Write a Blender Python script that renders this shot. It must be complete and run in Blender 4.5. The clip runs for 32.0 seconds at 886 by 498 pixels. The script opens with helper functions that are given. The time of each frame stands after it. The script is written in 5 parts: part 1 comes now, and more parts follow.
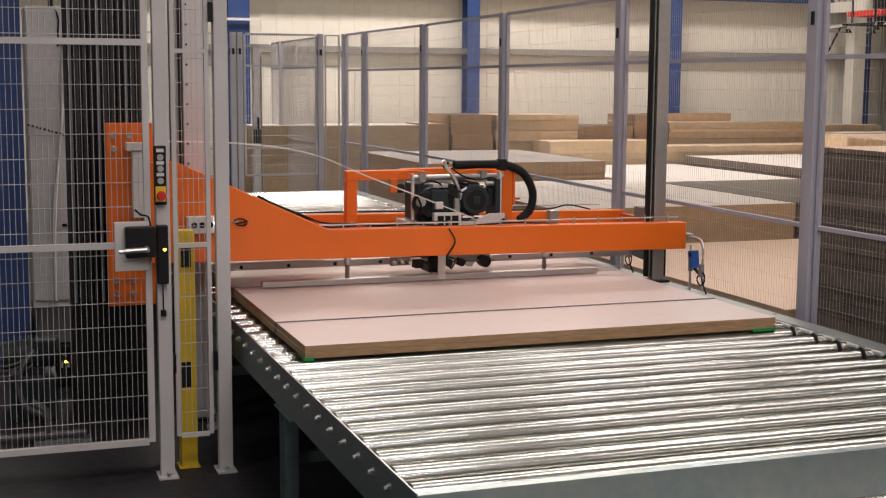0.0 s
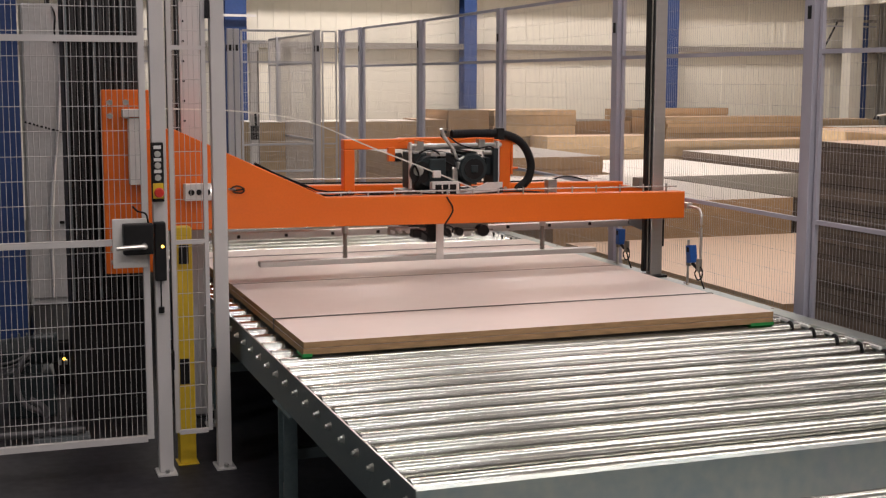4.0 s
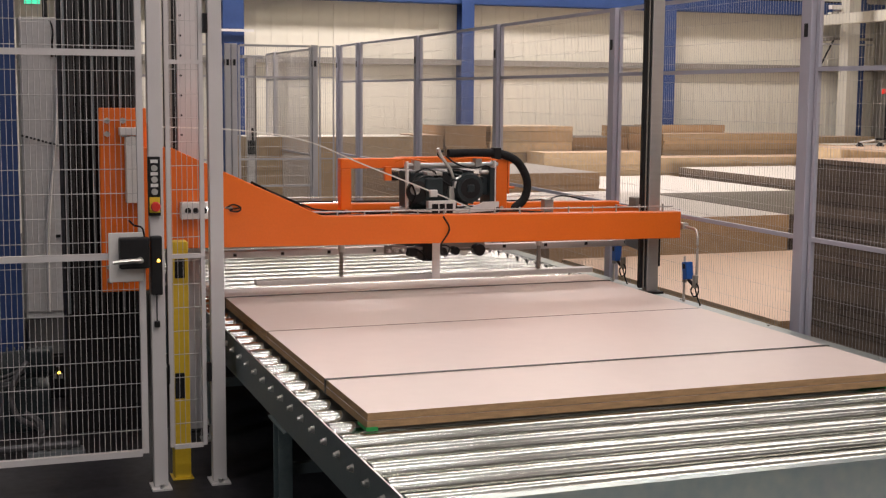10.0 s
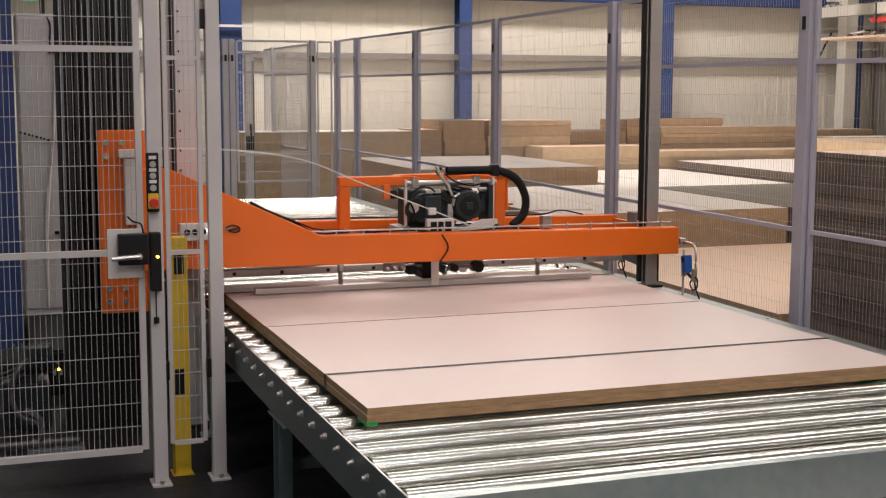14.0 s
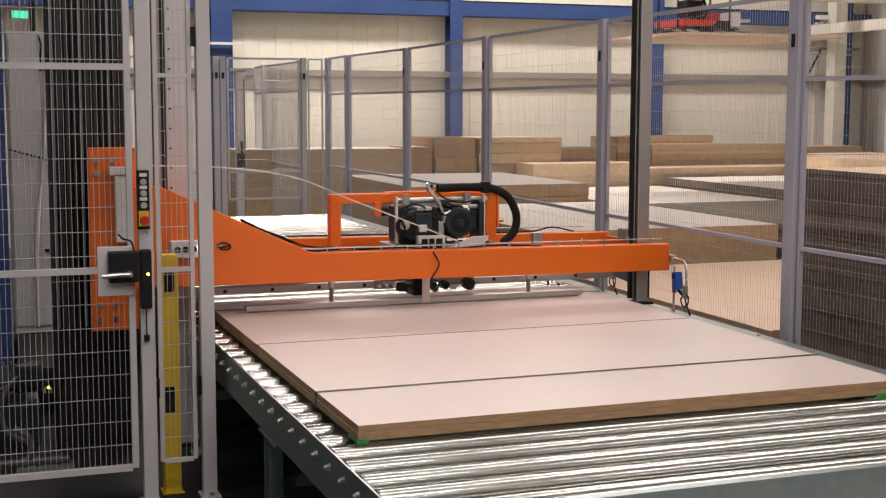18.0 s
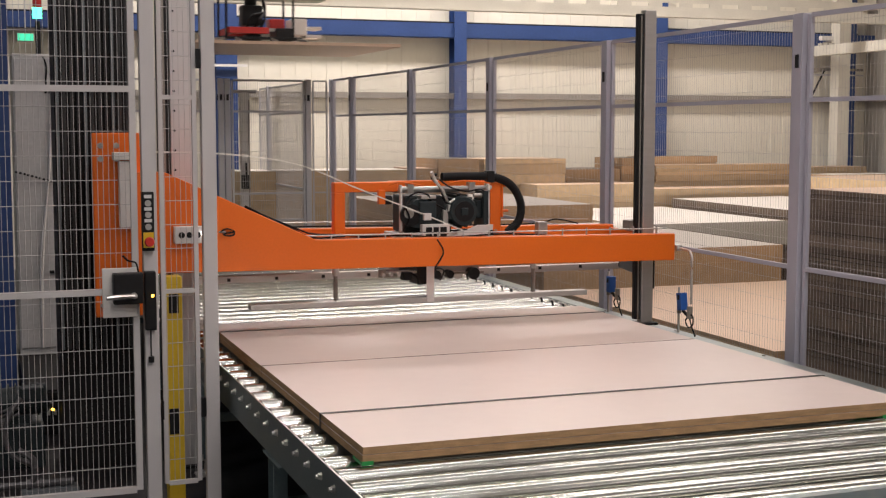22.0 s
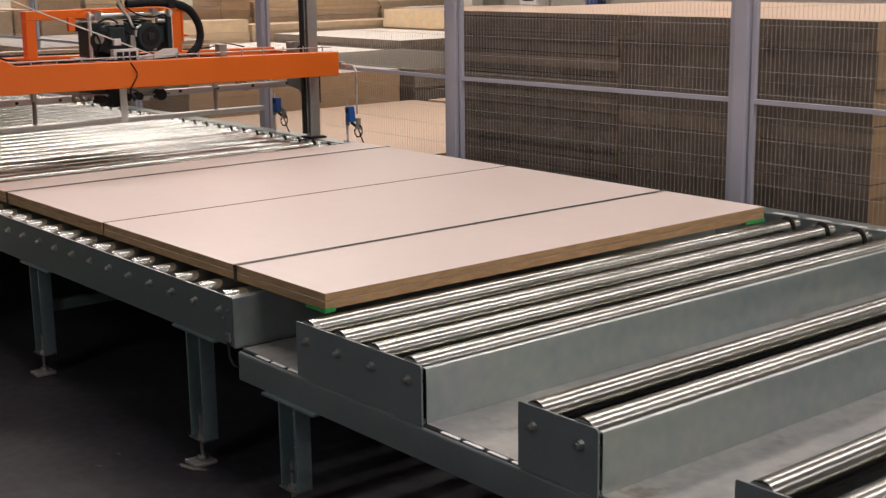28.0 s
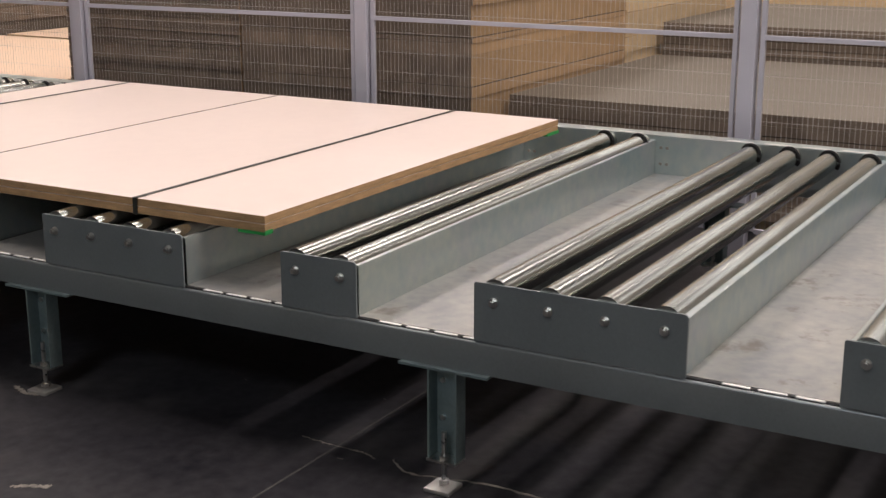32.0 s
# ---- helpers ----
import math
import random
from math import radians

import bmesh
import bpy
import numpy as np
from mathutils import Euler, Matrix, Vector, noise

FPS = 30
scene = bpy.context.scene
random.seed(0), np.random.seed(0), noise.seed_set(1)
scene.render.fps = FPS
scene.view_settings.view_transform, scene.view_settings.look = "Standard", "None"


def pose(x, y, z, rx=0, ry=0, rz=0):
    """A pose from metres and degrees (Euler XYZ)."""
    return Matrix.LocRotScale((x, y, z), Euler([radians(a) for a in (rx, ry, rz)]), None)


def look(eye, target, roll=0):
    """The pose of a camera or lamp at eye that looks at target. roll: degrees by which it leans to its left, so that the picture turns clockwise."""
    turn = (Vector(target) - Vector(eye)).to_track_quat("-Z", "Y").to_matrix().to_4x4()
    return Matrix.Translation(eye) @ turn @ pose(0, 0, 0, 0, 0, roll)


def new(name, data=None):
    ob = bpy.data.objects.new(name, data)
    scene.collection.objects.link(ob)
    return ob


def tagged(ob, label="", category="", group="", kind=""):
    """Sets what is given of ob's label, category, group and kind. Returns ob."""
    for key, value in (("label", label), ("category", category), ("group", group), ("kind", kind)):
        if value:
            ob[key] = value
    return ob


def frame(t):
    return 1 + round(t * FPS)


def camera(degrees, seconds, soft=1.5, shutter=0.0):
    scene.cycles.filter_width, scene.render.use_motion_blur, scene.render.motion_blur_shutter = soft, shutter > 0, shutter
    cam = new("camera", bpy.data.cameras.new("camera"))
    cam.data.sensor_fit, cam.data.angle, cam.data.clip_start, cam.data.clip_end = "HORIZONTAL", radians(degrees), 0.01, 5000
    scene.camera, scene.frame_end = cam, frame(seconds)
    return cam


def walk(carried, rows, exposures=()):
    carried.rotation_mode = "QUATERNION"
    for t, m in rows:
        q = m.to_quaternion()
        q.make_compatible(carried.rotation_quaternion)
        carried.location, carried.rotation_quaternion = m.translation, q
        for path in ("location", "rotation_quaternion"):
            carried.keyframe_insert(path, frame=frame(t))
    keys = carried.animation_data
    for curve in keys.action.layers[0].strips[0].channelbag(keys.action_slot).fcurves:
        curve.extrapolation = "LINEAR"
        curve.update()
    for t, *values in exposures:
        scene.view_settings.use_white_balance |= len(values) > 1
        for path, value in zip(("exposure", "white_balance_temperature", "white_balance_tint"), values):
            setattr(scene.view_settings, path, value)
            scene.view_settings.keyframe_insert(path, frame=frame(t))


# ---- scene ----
cam = camera(37.42, 32.0, soft=1.25, shutter=0.5)
PATH = [
    (0, (-1.036, -3.121, 1.675), (-0.376, -1.249, 1.423), 0.36),
    (0.5, (-1.036, -3.121, 1.675), (-0.378, -1.249, 1.419), 0.44),
    (1, (-1.036, -3.121, 1.675), (-0.378, -1.250, 1.415), 0.30),
    (1.5, (-1.036, -3.121, 1.675), (-0.375, -1.251, 1.412), 0.09),
    (2, (-1.036, -3.121, 1.675), (-0.373, -1.252, 1.410), 0.06),
    (2.5, (-1.036, -3.121, 1.675), (-0.375, -1.252, 1.409), 0.10),
    (3, (-1.036, -3.121, 1.675), (-0.375, -1.251, 1.410), 0.04),
    (3.5, (-1.036, -3.121, 1.675), (-0.374, -1.252, 1.413), 0.09),
    (5.5, (-1.036, -3.121, 1.675), (-0.376, -1.249, 1.425), 0.25),
    (6, (-1.036, -3.121, 1.675), (-0.379, -1.248, 1.425), 0.21),
    (6.5, (-1.036, -3.121, 1.675), (-0.376, -1.249, 1.427), 0.25),
    (7, (-1.036, -3.121, 1.675), (-0.369, -1.251, 1.427), 0.23),
    (7.5, (-1.036, -3.121, 1.675), (-0.369, -1.252, 1.426), 0.35),
    (8, (-1.036, -3.121, 1.675), (-0.367, -1.252, 1.425), 0.33),
    (8.5, (-1.036, -3.121, 1.675), (-0.367, -1.252, 1.425), 0.35),
    (9, (-1.036, -3.121, 1.675), (-0.366, -1.252, 1.428), 0.39),
    (9.5, (-1.036, -3.121, 1.675), (-0.365, -1.252, 1.435), 0.45),
    (10, (-1.036, -3.121, 1.675), (-0.367, -1.250, 1.440), 0.44),
    (10.5, (-1.036, -3.121, 1.675), (-0.369, -1.250, 1.439), 0.48),
    (11, (-1.036, -3.121, 1.675), (-0.369, -1.250, 1.439), 0.41),
    (11.5, (-1.036, -3.121, 1.675), (-0.365, -1.251, 1.444), 0.18),
    (12, (-1.036, -3.121, 1.675), (-0.362, -1.252, 1.444), 0.21),
    (12.5, (-1.036, -3.121, 1.675), (-0.365, -1.252, 1.438), 0.22),
    (13, (-1.036, -3.121, 1.675), (-0.365, -1.252, 1.431), 0.20),
    (13.5, (-1.036, -3.121, 1.675), (-0.365, -1.253, 1.429), 0.14),
    (14, (-1.036, -3.121, 1.675), (-0.366, -1.252, 1.432), 0.15),
    (14.5, (-1.036, -3.121, 1.675), (-0.363, -1.252, 1.438), 0.09),
    (16.5, (-1.036, -3.121, 1.675), (-0.359, -1.253, 1.441), 0.03),
    (17, (-1.036, -3.121, 1.675), (-0.358, -1.253, 1.445), -0.01),
    (17.5, (-1.036, -3.121, 1.675), (-0.356, -1.253, 1.451), 0.07),
    (18, (-1.036, -3.121, 1.675), (-0.352, -1.254, 1.458), 0.12),
    (18.5, (-1.036, -3.121, 1.675), (-0.351, -1.253, 1.464), 0.11),
    (19, (-1.036, -3.121, 1.675), (-0.353, -1.252, 1.468), 0.14),
    (19.5, (-1.036, -3.121, 1.675), (-0.354, -1.251, 1.472), 0.15),
    (20, (-1.036, -3.121, 1.675), (-0.353, -1.251, 1.476), -0.02),
    (20.5, (-1.036, -3.121, 1.675), (-0.352, -1.251, 1.481), -0.10),
    (21, (-1.036, -3.121, 1.675), (-0.354, -1.250, 1.487), -0.12),
    (21.5, (-1.036, -3.121, 1.675), (-0.356, -1.249, 1.490), -0.04),
    (22, (-1.036, -3.121, 1.675), (-0.357, -1.248, 1.490), 0.01),
    (22.5, (-1.036, -3.121, 1.675), (-0.357, -1.248, 1.490), 0.01),
    (23, (-1.036, -3.121, 1.675), (-0.355, -1.249, 1.496), -0.01),
    (23.5, (-1.036, -3.121, 1.675), (-0.352, -1.249, 1.502), 0.07),
    (24, (-1.036, -3.121, 1.675), (-0.344, -1.252, 1.501), 0.10),
    (24.5, (-1.037, -3.168, 1.677), (-0.308, -1.315, 1.484), 0.06),
    (25, (-1.136, -3.179, 1.660), (-0.290, -1.382, 1.428), -0.55),
    (25.5, (-1.318, -3.141, 1.628), (-0.354, -1.415, 1.328), -1.42),
    (26, (-1.404, -3.173, 1.609), (-0.365, -1.507, 1.231), -1.09),
    (26.5, (-1.520, -3.304, 1.618), (-0.443, -1.665, 1.226), -1.07),
    (28.5, (-2.121, -3.562, 1.615), (-0.847, -2.086, 1.171), -0.65),
    (29, (-2.215, -3.660, 1.606), (-0.923, -2.210, 1.129), -0.61),
    (29.5, (-2.304, -3.673, 1.609), (-0.973, -2.267, 1.109), -0.91),
    (30, (-2.451, -3.609, 1.606), (-1.012, -2.314, 1.105), -1.79),
    (30.5, (-2.591, -3.537, 1.600), (-1.062, -2.352, 1.092), -1.52),
    (31, (-2.694, -3.516, 1.593), (-1.113, -2.406, 1.076), -1.04),
    (31.5, (-2.785, -3.530, 1.591), (-1.143, -2.505, 1.087), -0.48),
    (32, (-2.936, -3.539, 1.587), (-1.258, -2.579, 1.075), -0.04),
]
EXPOSURES = [(0, 0.04, 6330, 14), (10, 0.08, 6330, 14), (24, 0.06, 6350, 13), (26.0, 0.08, 6380, 13), (28.5, 0.12, 6400, 13), (30, 0.47, 6430, 14), (32, 0.62, 6450, 13)]
walk(cam, [(t, look(eye, target, roll)) for t, eye, target, roll in PATH], EXPOSURES)

# ---- light ----
world = bpy.data.worlds.new("world")
scene.world = world
world.use_nodes = True
bg = world.node_tree.nodes["Background"]
bg.inputs["Color"].default_value = (0.75, 0.85, 1.0, 1)
bg.inputs["Strength"].default_value = 0.05
scene.view_settings.exposure = 0.0

# rows of ceiling light panels: first and last x, place along the hall, width, radiance
LAMP_ROWS = [(-0.8, 2.4, y, 0.22, 41.0) for y in (-11.0, -8.0, -5.0)] + [(-0.8, 2.4, -1.8, 0.2, 41.0), (-1.0, 3.4, 2.0, 0.3, 13.0), (4.2, 8.0, 6.0, 0.4, 13.0)]
LAMP_ROWS += [(4.4, 11.0, -7.0, 0.5, 5.0), (3.4, 11.0, -2.2, 0.4, 9.0), (3.4, 11.0, 2.6, 0.6, 8.6), (0.0, 8.4, 10.9, 0.6, 31.0)]
# cool fill added high on the left to brighten faces turned that way
SIDE_FILL_ROWS = [(-8.9, -6.6, -2.5, 2.0, 8.5)]
WARM, COOL = (1.0, 0.90, 0.835), (0.9, 0.95, 1.0)
LAMP_Z = 6.4


def ceiling_lamp(x0, x1, y, width, radiance, colour):
    """The light of one row of ceiling light panels."""
    data = bpy.data.lights.new("ceiling_lamp_light", "AREA")
    data.shape, data.size, data.size_y = "RECTANGLE", x1 - x0, width
    data.energy, data.color = radiance * (x1 - x0) * width * 4, colour
    ob = new("ceiling_lamp_light", data)
    ob.location = ((x0 + x1) / 2, y, LAMP_Z - 0.01)


# area light for an unseen window band, added to give the rollers sheen
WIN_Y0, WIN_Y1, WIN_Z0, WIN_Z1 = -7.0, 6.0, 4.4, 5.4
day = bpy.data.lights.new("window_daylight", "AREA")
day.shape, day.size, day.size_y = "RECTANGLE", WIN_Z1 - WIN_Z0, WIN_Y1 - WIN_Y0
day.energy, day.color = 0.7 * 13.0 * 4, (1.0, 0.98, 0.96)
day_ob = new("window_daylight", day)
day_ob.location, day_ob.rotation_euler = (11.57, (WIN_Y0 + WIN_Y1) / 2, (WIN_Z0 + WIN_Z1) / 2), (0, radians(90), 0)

for row in LAMP_ROWS:
    ceiling_lamp(*row, WARM)
for row in SIDE_FILL_ROWS:
    ceiling_lamp(*row, COOL)


# ---- materials ----
def mat(name, base, rough=0.5, metal=0.0, vary=0.12, scale=6.0, fine=60.0, bump=0.0, streak=None, spec=0.5, per_object=0.0, coat=0.0, rough_vary=0.1, base2=None, spots=None):
    m = bpy.data.materials.new(name)
    m.use_nodes = True
    nt = m.node_tree
    n, l = nt.nodes, nt.links
    bsdf = n["Principled BSDF"]
    bsdf.inputs["Metallic"].default_value = metal
    bsdf.inputs["Specular IOR Level"].default_value = spec
    bsdf.inputs["Coat Weight"].default_value = coat
    tc = n.new("ShaderNodeTexCoord")
    mp = n.new("ShaderNodeMapping")
    l.new(tc.outputs["Object"], mp.inputs["Vector"])
    if streak:
        mp.inputs["Scale"].default_value = streak
    big = n.new("ShaderNodeTexNoise")
    big.inputs["Scale"].default_value, big.inputs["Detail"].default_value = scale, 4
    small = n.new("ShaderNodeTexNoise")
    small.inputs["Scale"].default_value, small.inputs["Detail"].default_value = fine, 3
    l.new(mp.outputs["Vector"], big.inputs["Vector"])
    l.new(mp.outputs["Vector"], small.inputs["Vector"])
    mix = n.new("ShaderNodeMix")
    mix.data_type = "FLOAT"
    mix.inputs[0].default_value = 0.4
    l.new(big.outputs["Fac"], mix.inputs[2])
    l.new(small.outputs["Fac"], mix.inputs[3])
    ramp = n.new("ShaderNodeValToRGB")
    lo = [max(0.0, c * (1 - vary)) for c in base]
    hi = [min(1.0, c * (1 + vary)) for c in (base2 or base)]
    ramp.color_ramp.elements[0].position, ramp.color_ramp.elements[1].position = 0.3, 0.7
    ramp.color_ramp.elements[0].color, ramp.color_ramp.elements[1].color = (*lo, 1), (*hi, 1)
    l.new(mix.outputs[0], ramp.inputs["Fac"])
    colour = ramp.outputs["Color"]
    if spots:
        sc, lim, amount = n.new("ShaderNodeTexNoise"), n.new("ShaderNodeMapRange"), n.new("ShaderNodeMix")
        sc.inputs["Scale"].default_value, sc.inputs["Detail"].default_value, sc.inputs["Roughness"].default_value = spots[1], 6, 0.7
        lim.inputs["From Min"].default_value, lim.inputs["From Max"].default_value = spots[2], spots[2] + spots[3]
        lim.inputs["To Max"].default_value = spots[4]
        amount.data_type = "RGBA"
        amount.inputs[7].default_value = (*spots[0], 1)
        l.new(tc.outputs["Object"], sc.inputs["Vector"])
        l.new(sc.outputs["Fac"], lim.inputs["Value"])
        l.new(lim.outputs["Result"], amount.inputs[0])
        l.new(colour, amount.inputs[6])
        colour = amount.outputs[2]
    if per_object:
        info = n.new("ShaderNodeObjectInfo")
        hsv = n.new("ShaderNodeHueSaturation")
        mr = n.new("ShaderNodeMapRange")
        mr.inputs["To Min"].default_value, mr.inputs["To Max"].default_value = 1 - per_object, 1 + per_object
        l.new(info.outputs["Random"], mr.inputs["Value"])
        l.new(mr.outputs["Result"], hsv.inputs["Value"])
        l.new(colour, hsv.inputs["Color"])
        colour = hsv.outputs["Color"]
    l.new(colour, bsdf.inputs["Base Color"])
    rr = n.new("ShaderNodeMapRange")
    rr.inputs["To Min"].default_value, rr.inputs["To Max"].default_value = max(0.03, rough - rough_vary), min(1, rough + rough_vary)
    l.new(big.outputs["Fac"], rr.inputs["Value"])
    l.new(rr.outputs["Result"], bsdf.inputs["Roughness"])
    if bump:
        b = n.new("ShaderNodeBump")
        b.inputs["Strength"].default_value, b.inputs["Distance"].default_value = bump, 0.004
        l.new(mix.outputs[0], b.inputs["Height"])
        l.new(b.outputs["Normal"], bsdf.inputs["Normal"])
    return m


def glow(name, colour, strength):
    m = bpy.data.materials.new(name)
    m.use_nodes = True
    b = m.node_tree.nodes["Principled BSDF"]
    b.inputs["Base Color"].default_value = (*colour, 1)
    b.inputs["Emission Color"].default_value = (*colour, 1)
    b.inputs["Emission Strength"].default_value = strength
    return m


ORANGE = mat("orange_paint", (0.84, 0.165, 0.010), 0.4, vary=0.06, scale=3, fine=90, bump=0.04, coat=0.15)
POST_GREY = mat("light_grey_powder_coat", (0.60, 0.58, 0.57), 0.5, vary=0.06, scale=5, fine=200, bump=0.03)
POST_BLUE = mat("grey_lilac_powder_coat", (0.43, 0.43, 0.50), 0.5, vary=0.06, scale=5, fine=200, bump=0.03)
POST_PALE = mat("pale_grey_powder_coat", (0.46, 0.455, 0.47), 0.5, vary=0.06, scale=5)
WIRE_LIGHT = mat("light_grey_wire", (0.52, 0.51, 0.50), 0.45, vary=0.05)
WIRE_GREY = mat("grey_wire", (0.48, 0.46, 0.44), 0.5, vary=0.05)
ROLLER = mat("zinc_plated_roller_steel", (0.44, 0.485, 0.495), 0.19, 1.0, vary=0.1, scale=2.2, fine=26, streak=(0.12, 10, 10), per_object=0.14, rough_vary=0.03, base2=(0.52, 0.515, 0.45), bump=0.05)
GALV = mat("galvanised_sheet", (0.35, 0.45, 0.50), 0.33, 0.8, vary=0.08, scale=1.6, fine=22, bump=0.02, rough_vary=0.08, base2=(0.50, 0.53, 0.48), spots=((0.46, 0.45, 0.52), 2.6, 0.5, 0.25, 0.6))
TRAY = mat("worn_galvanised_tray", (0.26, 0.275, 0.285), 0.42, 0.45, vary=0.16, scale=4, fine=26, bump=0.05, rough_vary=0.15, base2=(0.35, 0.34, 0.31), spots=((0.12, 0.095, 0.07), 6.0, 0.57, 0.1, 0.6))
DARK_PLATE = mat("dark_grey_painted_steel", (0.175, 0.20, 0.21), 0.42, 0.2, vary=0.1, scale=4, fine=120, bump=0.03, spots=((0.2, 0.21, 0.21), 14.0, 0.66, 0.1, 0.4))
BEAM_STEEL = mat("grey_rolled_beam_steel", (0.20, 0.225, 0.235), 0.36, 0.45, vary=0.1, scale=4, fine=120, bump=0.02)
GREEN_GREY = mat("green_grey_leg_paint", (0.13, 0.16, 0.16), 0.48, 0.25, vary=0.12, scale=8, fine=90)
LEG_ZINC = mat("zinc_plated_leg", (0.19, 0.25, 0.26), 0.45, 0.5, vary=0.2, scale=10, fine=70, bump=0.03)
BOLT = mat("zinc_bolt", (0.6, 0.6, 0.58), 0.3, 1.0, vary=0.1, scale=60)
BLACK = mat("black_plastic", (0.010, 0.010, 0.011), 0.5, spec=0.3, vary=0.2, scale=20)
RUBBER = mat("black_rubber", (0.012, 0.012, 0.013), 0.7, spec=0.25, vary=0.2, scale=25, bump=0.1)
DARK_HOSE = mat("dull_steel_hose", (0.10, 0.10, 0.105), 0.45, 0.6, vary=0.25, scale=20)
MAST_GREY = mat("dark_grey_ribbed_cover", (0.03, 0.03, 0.031), 0.6, vary=0.25, scale=8, fine=60)
MOTOR = mat("dark_green_grey_motor_casting", (0.013, 0.023, 0.027), 0.5, 0.1, vary=0.25, scale=25, bump=0.1)
STEEL = mat("bright_machined_steel", (0.60, 0.59, 0.57), 0.32, 0.9, vary=0.1, scale=12)
ALU = mat("aluminium_profile", (0.55, 0.54, 0.52), 0.4, 0.8, vary=0.08, scale=5, streak=(0.3, 8, 8))
WHITE_PLATE = mat("white_painted_bracket", (0.72, 0.70, 0.67), 0.45, vary=0.06, scale=10)
YELLOW = mat("yellow_paint", (0.75, 0.52, 0.03), 0.45, vary=0.07, scale=5, fine=80)
BLUE_STEEL = mat("blue_painted_steel", (0.025, 0.06, 0.19), 0.5, vary=0.15, scale=2, fine=30)
BLUE_PLASTIC = mat("blue_plastic", (0.02, 0.10, 0.38), 0.35, vary=0.1, scale=30)
RED = mat("red_paint", (0.60, 0.03, 0.02), 0.4, vary=0.1, scale=10)
GREEN_PAD = mat("green_strap_plastic", (0.02, 0.30, 0.07), 0.45, vary=0.15, scale=30)
STRAP = mat("dark_green_strapping_band", (0.020, 0.021, 0.017), 0.42, vary=0.2, scale=40)
SEAM = mat("board_joint_shade", (0.05, 0.042, 0.036), 0.8, vary=0.2, scale=20)
WHITE_STRAP = mat("white_plastic_strapping", (0.78, 0.76, 0.70), 0.35, vary=0.04, scale=30)
BOARD_TOP = mat("rosy_white_laminate", (0.715, 0.61, 0.56), 0.34, vary=0.035, scale=1.6, fine=14, rough_vary=0.02)
BOARD_EDGE = mat("particle_board_edge", (0.36, 0.225, 0.115), 0.8, vary=0.28, scale=40, fine=300, bump=0.2, streak=(0.35, 0.35, 2.0), base2=(0.43, 0.27, 0.135))
# dark board edge; on the tall piles part of its darkness is shade
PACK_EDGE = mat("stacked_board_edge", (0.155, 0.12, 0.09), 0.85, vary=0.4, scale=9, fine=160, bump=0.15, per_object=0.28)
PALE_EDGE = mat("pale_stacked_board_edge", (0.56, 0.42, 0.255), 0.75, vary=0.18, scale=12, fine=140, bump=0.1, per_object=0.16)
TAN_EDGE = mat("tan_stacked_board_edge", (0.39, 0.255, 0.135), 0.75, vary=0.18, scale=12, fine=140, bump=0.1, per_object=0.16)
TOP_WHITE = mat("white_laminate_board", (0.74, 0.70, 0.64), 0.4, vary=0.03, scale=2)
TOP_PEACH = mat("peach_board_face", (0.64, 0.47, 0.34), 0.5, vary=0.05, scale=3, fine=50)
TOP_GREY = mat("grey_board_face", (0.30, 0.275, 0.25), 0.55, vary=0.08, scale=3, fine=60)
SCRAPE = mat("pale_floor_scrape", (0.19, 0.175, 0.15), 0.8, vary=0.3, scale=30)
TOP_BEIGE = mat("beige_board_face", (0.135, 0.115, 0.09), 0.55, vary=0.08, scale=3, fine=60)
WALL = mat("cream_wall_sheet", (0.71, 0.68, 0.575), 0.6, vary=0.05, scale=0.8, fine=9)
# wall sheet with the side wall's weaker light put into its colour
WALL_DIM = mat("dimmed_wall_sheet", (0.42, 0.395, 0.345), 0.6, vary=0.05, scale=0.8, fine=9)
GIRT = mat("grey_girt_steel", (0.26, 0.24, 0.21), 0.6, vary=0.15, scale=4)
CABINET = mat("pale_grey_cabinet_paint", (0.52, 0.515, 0.50), 0.5, vary=0.16, scale=2, fine=40)
JOINT = mat("dusty_floor_joint", (0.05, 0.048, 0.046), 0.8, vary=0.4, scale=9, fine=60)
CEILING = mat("pale_ceiling_sheet", (0.70, 0.69, 0.67), 0.8, vary=0.06, scale=1)
CREAM_STEEL = mat("cream_painted_girder", (0.60, 0.58, 0.50), 0.5, vary=0.1, scale=3)
CRANE_GREEN = mat("grey_green_crane_housing", (0.20, 0.25, 0.20), 0.5, vary=0.12, scale=4)
LABEL_WHITE = mat("white_label", (0.75, 0.75, 0.73), 0.5, vary=0.03)
EXIT_GREEN = glow("green_sign_glow", (0.06, 0.75, 0.4), 1.0)
GREEN_LIGHT = glow("green_signal_glow", (0.05, 1.0, 0.35), 6.0)
AMBER_LIGHT = glow("amber_led_glow", (1.0, 0.55, 0.05), 8.0)
WHITE_LIGHT = glow("white_led_glow", (1.0, 0.97, 0.9), 8.0)


def floor_material():
    return mat("dark_polished_concrete", (0.013, 0.013, 0.019), 0.5, spec=0.14, vary=0.5, scale=1.3, fine=22, bump=0.06, rough_vary=0.14, base2=(0.032, 0.031, 0.034), spots=((0.08, 0.075, 0.074), 1.3, 0.53, 0.22, 0.55))


FLOOR = floor_material()


# ---- building helpers ----
ORI = {}


def thing(name, x, y, z, label, category, group="", kind=""):
    ob = new(name)
    ob.location = (x, y, z)
    ob.empty_display_size = 0.1
    ORI[ob] = Vector((x, y, z))
    return tagged(ob, label, category, group, kind)


